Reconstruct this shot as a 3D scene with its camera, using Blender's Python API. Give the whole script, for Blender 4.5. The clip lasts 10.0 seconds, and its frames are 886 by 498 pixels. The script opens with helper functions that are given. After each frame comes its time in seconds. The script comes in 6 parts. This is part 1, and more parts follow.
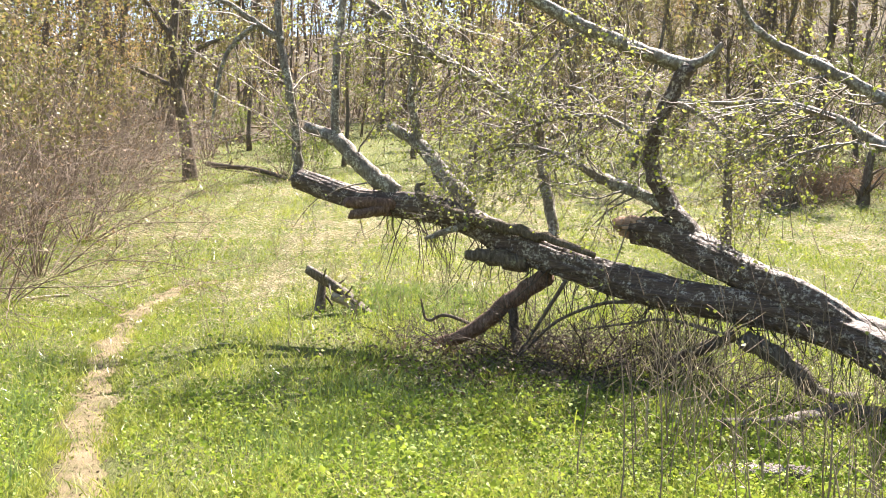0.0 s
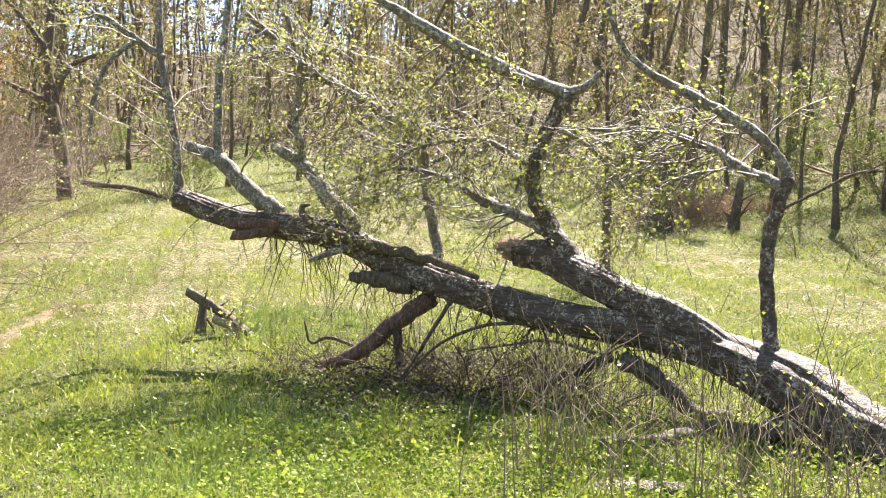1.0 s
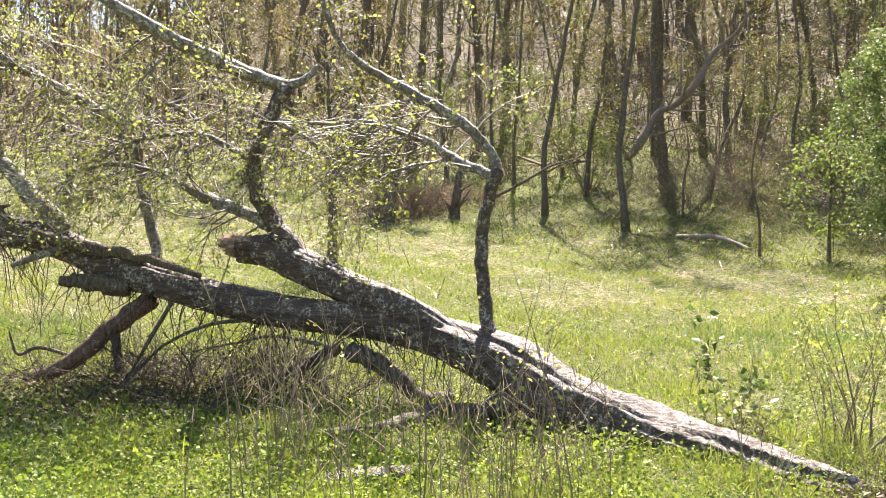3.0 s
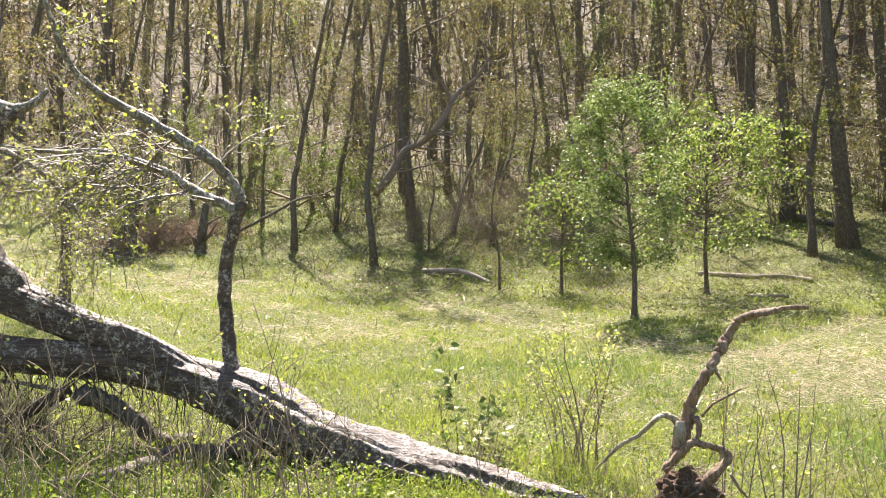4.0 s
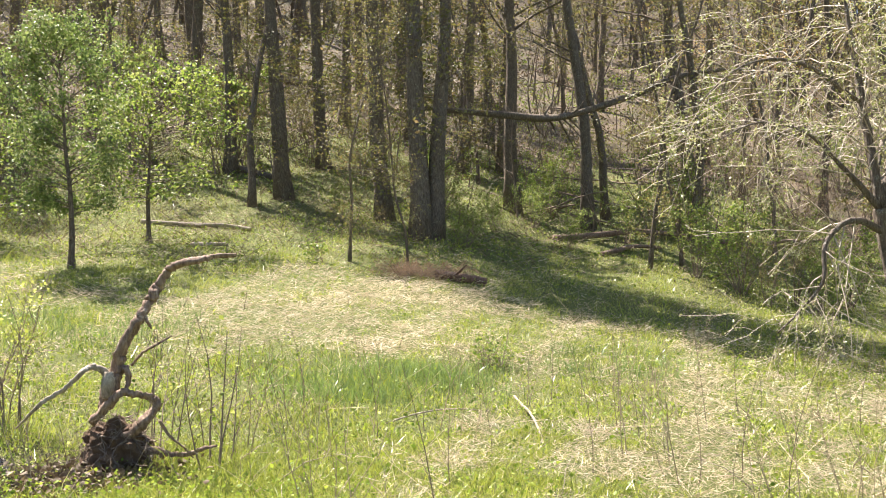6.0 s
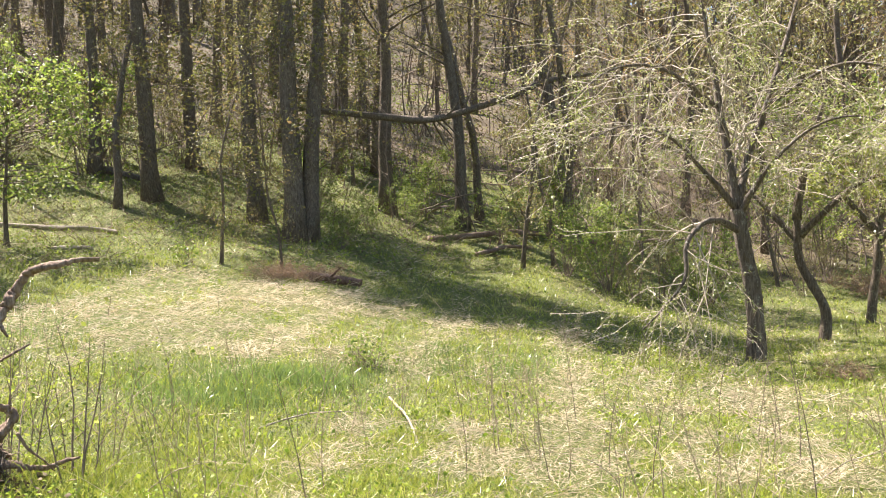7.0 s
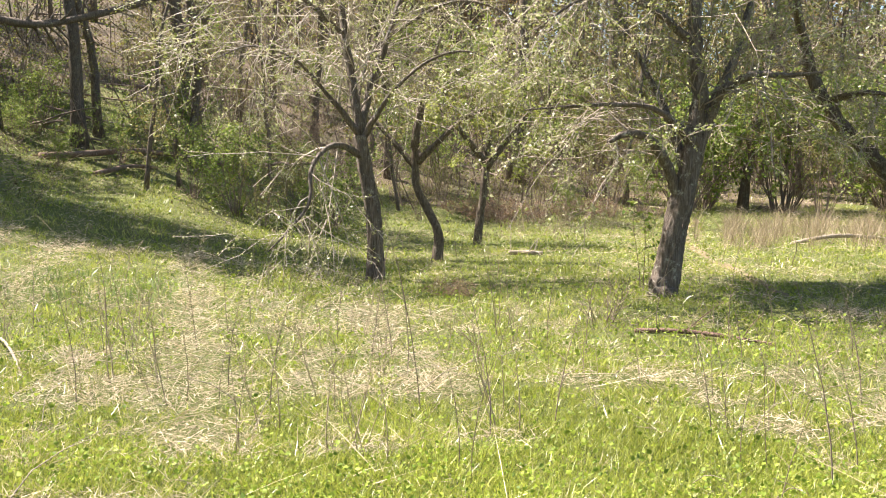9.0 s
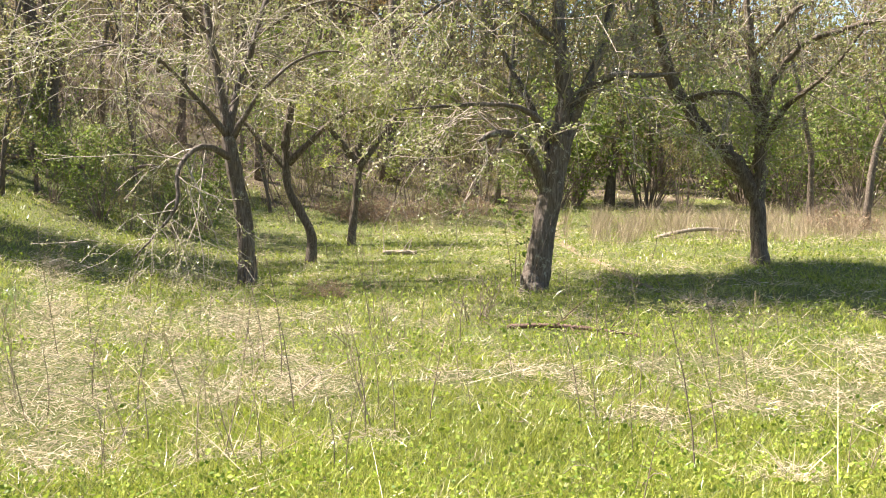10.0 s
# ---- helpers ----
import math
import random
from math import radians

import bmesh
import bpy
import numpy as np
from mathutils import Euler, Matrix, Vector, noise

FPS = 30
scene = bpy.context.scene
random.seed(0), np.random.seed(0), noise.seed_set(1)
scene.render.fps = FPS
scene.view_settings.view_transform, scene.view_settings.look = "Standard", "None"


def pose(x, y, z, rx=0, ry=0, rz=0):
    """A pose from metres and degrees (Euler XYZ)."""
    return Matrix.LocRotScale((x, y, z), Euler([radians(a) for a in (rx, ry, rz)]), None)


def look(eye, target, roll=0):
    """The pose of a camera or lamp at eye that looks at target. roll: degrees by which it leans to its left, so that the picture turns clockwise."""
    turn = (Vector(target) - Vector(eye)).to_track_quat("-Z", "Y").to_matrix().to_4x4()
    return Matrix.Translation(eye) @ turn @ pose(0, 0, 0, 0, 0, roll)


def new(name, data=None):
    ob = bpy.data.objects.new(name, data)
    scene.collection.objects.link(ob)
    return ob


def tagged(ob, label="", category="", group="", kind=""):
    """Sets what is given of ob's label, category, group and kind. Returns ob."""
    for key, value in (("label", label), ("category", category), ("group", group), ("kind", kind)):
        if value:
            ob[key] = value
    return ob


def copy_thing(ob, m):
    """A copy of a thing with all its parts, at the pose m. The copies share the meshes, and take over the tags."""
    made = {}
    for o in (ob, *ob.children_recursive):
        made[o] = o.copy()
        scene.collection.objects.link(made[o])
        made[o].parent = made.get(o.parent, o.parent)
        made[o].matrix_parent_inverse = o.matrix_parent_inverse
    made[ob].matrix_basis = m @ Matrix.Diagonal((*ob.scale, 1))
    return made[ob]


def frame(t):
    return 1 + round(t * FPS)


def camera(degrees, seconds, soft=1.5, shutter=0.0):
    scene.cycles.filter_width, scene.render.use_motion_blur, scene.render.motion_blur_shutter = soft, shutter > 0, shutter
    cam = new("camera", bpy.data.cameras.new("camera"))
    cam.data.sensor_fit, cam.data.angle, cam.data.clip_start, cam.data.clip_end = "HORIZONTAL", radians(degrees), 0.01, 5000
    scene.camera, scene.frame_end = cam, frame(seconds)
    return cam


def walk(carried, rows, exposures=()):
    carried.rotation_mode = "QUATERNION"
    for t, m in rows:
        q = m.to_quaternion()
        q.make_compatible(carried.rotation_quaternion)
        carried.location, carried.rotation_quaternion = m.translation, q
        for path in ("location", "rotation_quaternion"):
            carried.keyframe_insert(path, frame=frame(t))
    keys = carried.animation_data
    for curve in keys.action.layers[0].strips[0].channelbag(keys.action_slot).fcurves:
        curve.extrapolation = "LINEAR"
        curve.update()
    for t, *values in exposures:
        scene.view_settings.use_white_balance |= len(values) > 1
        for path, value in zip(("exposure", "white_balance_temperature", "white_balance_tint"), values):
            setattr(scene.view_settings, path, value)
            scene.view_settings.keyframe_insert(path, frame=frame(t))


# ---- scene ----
# ---------------------------------------------------------------- camera
LENS = 49.24
PATH = [  # seconds, tilt, lean, turn
    (0.0, 88.91, -2.22, 0.00), (0.5, 89.97, -2.96, -3.12), (1.0, 90.49, -2.43, -6.70), (1.5, 90.46, -1.64, -11.20),
    (2.0, 90.92, -1.63, -14.47), (2.2, 90.78, -1.82, -15.83), (3.3, 90.84, -0.09, -25.90), (3.5, 91.32, -0.48, -28.50),
    (4.0, 92.51, 0.33, -37.23), (4.5, 91.64, 1.07, -48.28), (5.0, 91.19, 0.43, -58.85), (5.5, 90.48, -0.19, -64.11),
    (6.0, 89.34, 0.07, -69.09), (6.2, 89.37, -0.09, -71.31), (7.3, 88.94, 0.76, -77.98), (7.5, 88.51, 0.80, -79.32),
    (8.0, 87.96, 0.12, -83.78), (8.5, 86.76, -0.42, -90.75), (9.0, 84.92, -1.09, -97.94), (9.5, 84.65, -0.30, -101.93),
    (10.0, 85.03, -0.47, -105.39),
]
ARM, EYE_HEIGHT = 0.2, 1.6  # the camera is held this far before the axis it turns about
cam = camera(LENS, 10.0, soft=1.0)
walk(cam, [(t, pose(-ARM * math.sin(radians(rz)), ARM * math.cos(radians(rz)), EYE_HEIGHT, rx, ry, rz)) for t, rx, ry, rz in PATH],
     exposures=[(0.0, 2.36), (2.2, 2.33), (4.5, 2.26), (7.5, 2.23), (10.0, 2.12)])

# ---------------------------------------------------------------- light
SUN_TURN, SUN_HEIGHT = 30.0, 55.0  # degrees clockwise from +y, degrees up
world = bpy.data.worlds.new("sky")
scene.world = world
world.use_nodes = True
sky = world.node_tree.nodes.new("ShaderNodeTexSky")
sky.sky_type, sky.sun_disc = "NISHITA", False
sky.sun_elevation, sky.sun_rotation = radians(SUN_HEIGHT), radians(SUN_TURN)
background = world.node_tree.nodes["Background"]
background.inputs["Strength"].default_value = 0.065
world.node_tree.links.new(sky.outputs[0], background.inputs["Color"])
sun = new("sun", bpy.data.lights.new("sun", "SUN"))
sun.data.energy, sun.data.angle, sun.data.color = 5.0, radians(0.53), (1.0, 0.905, 0.84)
_a, _e = radians(SUN_TURN), radians(SUN_HEIGHT)
sun.matrix_world = look((30 * math.sin(_a) * math.cos(_e), 30 * math.cos(_a) * math.cos(_e), 30 * math.sin(_e)), (0, 0, 0))


# ---------------------------------------------------------------- materials
class Nodes:
    """A small wrapper to write node materials in few lines."""

    def __init__(self, name):
        self.mat = bpy.data.materials.new(name)
        self.mat.use_nodes = True
        self.tree = self.mat.node_tree
        self.bsdf = self.tree.nodes["Principled BSDF"]
        self.out = self.tree.nodes["Material Output"]

    def add(self, kind, **values):
        n = self.tree.nodes.new(kind)
        for k, v in values.items():
            if k in n.inputs:
                n.inputs[k].default_value = v
            elif k == "operation":
                n.operation = v
            elif k == "data_type":
                n.data_type = v
        return n

    def link(self, a, b):
        self.tree.links.new(a, b)

    def noise(self, scale, detail=4.0, rough=0.6, stretch=None, coords="Object", turn=0.0):
        tc = self.add("ShaderNodeTexCoord")
        src = tc.outputs[coords]
        if turn:
            rot = self.add("ShaderNodeMapping")
            rot.inputs["Rotation"].default_value = (0, 0, radians(turn))
            self.link(src, rot.inputs["Vector"])
            src = rot.outputs[0]
        if stretch:
            mp = self.add("ShaderNodeMapping")
            mp.inputs["Scale"].default_value = stretch
            self.link(src, mp.inputs["Vector"])
            src = mp.outputs[0]
        n = self.add("ShaderNodeTexNoise", Scale=scale, Detail=detail, Roughness=rough)
        self.link(src, n.inputs["Vector"])
        return n.outputs["Fac"]

    def ramp(self, fac, stops):
        r = self.add("ShaderNodeValToRGB")
        while len(r.color_ramp.elements) < len(stops):
            r.color_ramp.elements.new(0.5)
        for el, (p, c) in zip(r.color_ramp.elements, stops):
            el.position, el.color = p, (*c, 1.0)
        self.link(fac, r.inputs[0])
        return r.outputs[0]

    def mix(self, fac, a, b):
        m = self.add("ShaderNodeMix", data_type="RGBA")
        for s, v in ((m.inputs[0], fac), (m.inputs[6], a), (m.inputs[7], b)):
            if isinstance(v, (tuple, float)):
                s.default_value = (*v, 1.0) if isinstance(v, tuple) else v
            else:
                self.link(v, s)
        return m.outputs[2]

    def bump(self, height, strength, distance):
        b = self.add("ShaderNodeBump", Strength=strength, Distance=distance)
        self.link(height, b.inputs["Height"])
        self.link(b.outputs[0], self.bsdf.inputs["Normal"])

    def island(self):
        return self.add("ShaderNodeNewGeometry").outputs["Random Per Island"]

    def done(self, color, roughness=0.85, specular=0.3):
        self.link(color, self.bsdf.inputs["Base Color"])
        self.bsdf.inputs["Roughness"].default_value = roughness
        self.bsdf.inputs["Specular IOR Level"].default_value = specular
        return self.mat


def bark(name, dark, mid, pale, lichen, amount, relief=0.02, grain=(7, 7, 1.6), turn=0.0, rough=0.85, shine=0.25):
    """Furrowed bark with pale ridges and patches of lichen."""
    n = Nodes(name)
    furrow = n.noise(6.0, 6, 0.7, grain, turn=turn)
    fine = n.noise(38.0, 4, 0.7)
    patch = n.noise(9.0, 6, 0.75)
    spots = n.noise(34.0, 3, 0.7)
    base = n.ramp(furrow, [(0.33, dark), (0.5, mid), (0.72, pale)])
    base = n.mix(n.ramp(fine, [(0.35, (0, 0, 0)), (0.75, (0.55, 0.55, 0.55))]), base, mid)
    edge = 0.62 - 0.22 * amount
    mask = n.ramp(patch, [(edge, (0, 0, 0)), (edge + 0.08, (1, 1, 1))])
    mask2 = n.ramp(spots, [(0.46, (0, 0, 0)), (0.56, (1, 1, 1))])
    both = n.add("ShaderNodeMath", operation="MULTIPLY")
    n.link(mask, both.inputs[0])
    n.link(mask2, both.inputs[1])
    color = n.mix(both.outputs[0], base, lichen)
    n.bump(furrow, 0.9, relief)
    return n.done(color, rough, shine)


def leafy(name, shades, through_share=0.45, rough=0.5, specular=0.35):
    """Thin leaves: each leaf its own shade, light passing through."""
    n = Nodes(name)
    color = n.ramp(n.island(), [(i / max(1, len(shades) - 1), c) for i, c in enumerate(shades)])
    big = n.ramp(n.noise(0.6, 3), [(0.3, (0.82, 0.8, 0.74)), (0.7, (1.12, 1.1, 1.0))])
    m = n.add("ShaderNodeMix", data_type="RGBA")
    m.blend_type = "MULTIPLY"
    m.inputs[0].default_value = 1.0
    n.link(color, m.inputs[6])
    n.link(big, m.inputs[7])
    color = m.outputs[2]
    n.done(color, rough, specular)
    tr = n.add("ShaderNodeBsdfTranslucent")
    n.link(color, tr.inputs["Color"])
    mx = n.add("ShaderNodeMixShader")
    mx.inputs[0].default_value = through_share
    n.link(n.bsdf.outputs[0], mx.inputs[1])
    n.link(tr.outputs[0], mx.inputs[2])
    n.link(mx.outputs[0], n.out.inputs["Surface"])
    return n.mat


def dirt(name, a, b, c, scale=3.0, relief=0.03):
    n = Nodes(name)
    big, fine = n.noise(scale, 5), n.noise(scale * 14, 4, 0.7)
    color = n.mix(n.ramp(fine, [(0.4, (0, 0, 0)), (0.7, (0.8, 0.8, 0.8))]), n.ramp(big, [(0.32, a), (0.5, b), (0.68, c)]), b)
    n.bump(fine, 0.8, relief)
    return n.done(color, 0.95, 0.15)


def meadow_soil():
    """Soil, moss and thatch between the blades."""
    n = Nodes("meadow_soil")
    patches, clumps, fine = n.noise(0.6, 5), n.noise(9.0, 5, 0.7), n.noise(70.0, 4, 0.75)
    base = n.ramp(clumps, [(0.32, (0.04, 0.052, 0.014)), (0.48, (0.09, 0.115, 0.028)), (0.62, (0.15, 0.175, 0.042)), (0.74, (0.20, 0.185, 0.09))])
    thatch = n.ramp(fine, [(0.35, (0.05, 0.055, 0.02)), (0.52, (0.14, 0.155, 0.045)), (0.68, (0.34, 0.29, 0.18))])
    color = n.mix(0.5, base, thatch)
    color = n.mix(n.ramp(patches, [(0.45, (0, 0, 0)), (0.75, (0.5, 0.5, 0.5))]), color, (0.15, 0.12, 0.065))
    n.bump(fine, 1.0, 0.04)
    return n.done(color, 0.95, 0.15)


M_GROUND = meadow_soil()
M_LITTER = dirt("leaf_litter", (0.045, 0.05, 0.022), (0.085, 0.066, 0.041), (0.14, 0.105, 0.07), 0.5)
M_SOIL = dirt("dark_soil", (0.07, 0.045, 0.03), (0.13, 0.085, 0.055), (0.2, 0.14, 0.1), 9.0, 0.03)
M_PATH = dirt("bare_earth", (0.085, 0.095, 0.032), (0.19, 0.15, 0.085), (0.30, 0.225, 0.14), 4.5, 0.04)
M_GRASS = leafy("grass_blade", [(0.10, 0.14, 0.025), (0.26, 0.305, 0.04), (0.40, 0.43, 0.07), (0.20, 0.255, 0.05), (0.44, 0.43, 0.14)], 0.35, 0.35, 0.5)
M_GRASS_LUSH = leafy("lush_grass_blade", [(0.12, 0.18, 0.045), (0.17, 0.24, 0.065), (0.22, 0.29, 0.08), (0.14, 0.21, 0.075)], 0.35, 0.3, 0.6)
M_HERB = leafy("herb_leaf", [(0.09, 0.15, 0.02), (0.20, 0.275, 0.034), (0.35, 0.42, 0.065), (0.14, 0.21, 0.032), (0.28, 0.345, 0.05)], 0.40, 0.55, 0.22)
M_STRAW = leafy("dry_straw", [(0.48, 0.39, 0.27), (0.64, 0.54, 0.41), (0.38, 0.30, 0.20), (0.75, 0.67, 0.54)], 0.25, 0.6)
M_REED = leafy("dead_reed", [(0.27, 0.215, 0.135), (0.38, 0.31, 0.205), (0.21, 0.165, 0.105), (0.46, 0.385, 0.27)], 0.25, 0.65)
M_RUST = leafy("rust_bramble", [(0.25, 0.165, 0.10), (0.32, 0.215, 0.135), (0.20, 0.13, 0.08)], 0.25, 0.7)
M_BUD = leafy("brown_bud", [(0.09, 0.066, 0.038), (0.13, 0.097, 0.058), (0.07, 0.05, 0.03), (0.17, 0.132, 0.085)], 0.2, 0.7)
M_FALLEN_LEAF = leafy("fallen_leaf", [(0.10, 0.073, 0.043), (0.15, 0.112, 0.068), (0.08, 0.056, 0.034), (0.22, 0.17, 0.112)], 0.2, 0.7)
M_LEAF_SPRING = leafy("spring_leaf", [(0.24, 0.28, 0.05), (0.32, 0.36, 0.07), (0.42, 0.43, 0.14), (0.20, 0.25, 0.04)], 0.5)
M_LEAF_APPLE = leafy("apple_leaf", [(0.19, 0.23, 0.06), (0.28, 0.31, 0.09), (0.42, 0.41, 0.25), (0.16, 0.20, 0.045)], 0.42, 0.35, 0.5)
M_LEAF_FOREST = leafy("forest_leaf", [(0.155, 0.155, 0.045), (0.225, 0.21, 0.07), (0.12, 0.125, 0.035), (0.29, 0.205, 0.10)], 0.42)
M_LEAF_MAPLE = leafy("sapling_leaf", [(0.075, 0.12, 0.032), (0.125, 0.18, 0.045), (0.195, 0.255, 0.075), (0.27, 0.31, 0.12)], 0.40)
M_LEAF_GREEN = leafy("thicket_leaf", [(0.10, 0.17, 0.03), (0.17, 0.24, 0.04), (0.25, 0.31, 0.06), (0.30, 0.33, 0.12)], 0.45)
M_LEAF_ORANGE = leafy("young_orange_leaf", [(0.42, 0.23, 0.08), (0.46, 0.31, 0.12), (0.34, 0.30, 0.09)], 0.45)
M_BARK_FALLEN = bark("fallen_bark", (0.018, 0.012, 0.009), (0.082, 0.055, 0.041), (0.20, 0.148, 0.112), (0.42, 0.37, 0.305), 0.58, 0.03, (0.45, 7, 7), 34.0, 0.6, 0.35)
M_BARK_LIMB = bark("lichened_limb_bark", (0.04, 0.031, 0.024), (0.15, 0.123, 0.096), (0.33, 0.29, 0.235), (0.48, 0.455, 0.38), 0.65, 0.02, rough=0.65, shine=0.3)
M_BARK_APPLE = bark("old_apple_bark", (0.035, 0.026, 0.02), (0.115, 0.09, 0.068), (0.25, 0.21, 0.17), (0.30, 0.285, 0.23), 0.35, 0.02, (7, 7, 0.9), rough=0.75, shine=0.25)
M_BARK_DARK = bark("dark_forest_bark", (0.045, 0.034, 0.025), (0.125, 0.098, 0.072), (0.25, 0.205, 0.155), (0.28, 0.265, 0.18), 0.3, 0.03, shine=0.15)
M_BARK_GREY = bark("grey_forest_bark", (0.045, 0.035, 0.027), (0.115, 0.093, 0.07), (0.22, 0.185, 0.142), (0.25, 0.24, 0.17), 0.3, 0.02, shine=0.15)
M_TWIG = bark("grey_twig", (0.13, 0.10, 0.075), (0.26, 0.21, 0.16), (0.42, 0.36, 0.28), (0.46, 0.41, 0.33), 0.3, 0.003, rough=0.6, shine=0.3)
M_TWIG_PALE = bark("pale_drooping_twig", (0.18, 0.145, 0.11), (0.33, 0.275, 0.21), (0.50, 0.435, 0.34), (0.55, 0.50, 0.40), 0.3, 0.003, rough=0.6, shine=0.3)
M_TWIG_FALLEN = bark("fallen_tree_twig", (0.07, 0.055, 0.042), (0.16, 0.13, 0.10), (0.30, 0.25, 0.20), (0.40, 0.36, 0.29), 0.3, 0.003, rough=0.6, shine=0.3)
M_TWIG_BROWN = bark("brown_twig", (0.09, 0.066, 0.048), (0.18, 0.135, 0.10), (0.28, 0.215, 0.16), (0.30, 0.25, 0.19), 0.2, 0.003)
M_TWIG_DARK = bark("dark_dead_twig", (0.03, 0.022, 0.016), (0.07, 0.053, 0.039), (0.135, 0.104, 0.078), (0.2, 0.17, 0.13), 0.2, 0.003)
M_DEAD = bark("bleached_dead_wood", (0.12, 0.095, 0.065), (0.25, 0.205, 0.15), (0.42, 0.36, 0.28), (0.46, 0.41, 0.34), 0.3, 0.008)
M_HEART = bark("torn_heartwood", (0.055, 0.034, 0.024), (0.14, 0.085, 0.06), (0.28, 0.19, 0.14), (0.34, 0.25, 0.19), 0.3, 0.02)
M_TORN = bark("fresh_torn_wood", (0.10, 0.055, 0.035), (0.30, 0.19, 0.13), (0.52, 0.38, 0.28), (0.58, 0.45, 0.35), 0.3, 0.015, (0.8, 6, 6), 34.0)
M_ROOT = bark("weathered_root", (0.06, 0.038, 0.027), (0.18, 0.12, 0.083), (0.36, 0.275, 0.205), (0.40, 0.32, 0.25), 0.3, 0.012)
M_STALK = bark("dry_stalk", (0.15, 0.115, 0.07), (0.26, 0.205, 0.13), (0.40, 0.33, 0.23), (0.42, 0.36, 0.26), 0.2, 0.002)

# ---------------------------------------------------------------- terrain
# height of the ground by direction (degrees clockwise from +y) and distance
SWEEP = 0.9894
TURNS = SWEEP * np.array([-181, -90, -55, -20, 0, 16, 33, 49, 60, 70, 80, 95, 110, 130, 182.0])
REACH = np.array([0, 8, 17, 26, 40, 70, 160, 1200.0])
HEIGHTS = np.array([
    [0, 0.0, 0.0, 0.0, 0.1, 0.3, 1, 4], [0, 0.0, 0.2, 0.5, 1.2, 3, 8, 20], [0, 0.0, 0.4, 1.4, 3.4, 8, 22, 50],
    [0, 0.0, 0.45, 1.9, 4.0, 10, 30, 60], [0, 0.1, 0.9, 2.2, 4.7, 12, 36, 60], [0, 0.15, 1.1, 2.3, 5.5, 15, 50, 70],
    [0, 0.1, 1.0, 2.2, 6.0, 16, 58, 80], [0, 0.0, 0.95, 2.3, 6.5, 17, 60, 80], [0, 0.0, 0.95, 2.5, 6.8, 17, 60, 80],
    [0, 0.0, 0.75, 2.2, 6.3, 16, 58, 80], [0, 0.0, 0.3, 1.5, 5.3, 14, 50, 70], [0, 0.0, -0.2, 0.1, 3.4, 11, 34, 50],
    [0, 0.0, 0.0, -0.05, 1.0, 4, 14, 36], [0, 0.0, 0.1, 0.2, 0.4, 1, 4, 20], [0, 0.0, 0.0, 0.0, 0.1, 0.3, 1, 4]])


def terrain(x, y):
    """The height of the ground, for numbers or arrays."""
    x, y = np.asarray(x, float), np.asarray(y, float)
    r, turn = np.maximum(0, np.hypot(x, y) - ARM), np.degrees(np.arctan2(x, y))
    k = np.clip(np.searchsorted(TURNS, turn, side="right") - 1, 0, len(TURNS) - 2)
    f = (turn - TURNS[k]) / (TURNS[k + 1] - TURNS[k])
    f = f * f * (3 - 2 * f) * 0.5 + f * 0.5
    z = 0
    for s in (0.86, 0.93, 1.0, 1.07, 1.14):
        rows = np.stack([np.interp(r * s, REACH, h) for h in HEIGHTS])
        lo = np.take_along_axis(rows, k[None] if np.ndim(k) else np.array([[k]]).reshape((1,) + np.shape(k)), 0)[0]
        hi = np.take_along_axis(rows, (k + 1)[None] if np.ndim(k) else np.array([[k + 1]]).reshape((1,) + np.shape(k)), 0)[0]
        z = z + (lo * (1 - f) + hi * f) / 5
    bumps = 0.035 * np.sin(1.3 * x + 0.7 * y) * np.sin(0.9 * y - 0.5 * x + 1) + 0.02 * np.sin(3.1 * x - 1.7 * y) * np.sin(2.3 * y + 1.1 * x)
    return z + bumps * np.minimum(1, r / 6) * np.minimum(1, 1 + r / 60)


def spot(turn, r, up=0.0):
    """A place on the ground by direction and distance."""
    turn, r = turn * SWEEP, r + ARM
    x, y = r * math.sin(radians(turn)), r * math.cos(radians(turn))
    return Vector((x, y, float(terrain(np.array([x]), np.array([y]))[0]) + up))


_r = random.Random(8)
SMALL_DRY = []  # small scattered patches of straw: x, y, half width
for _ in range(46):
    _t, _d = radians(_r.uniform(56, 134)), _r.uniform(4.6, 12.5)
    SMALL_DRY.append((_d * math.sin(_t), _d * math.cos(_t), _r.uniform(0.12, 0.36)))


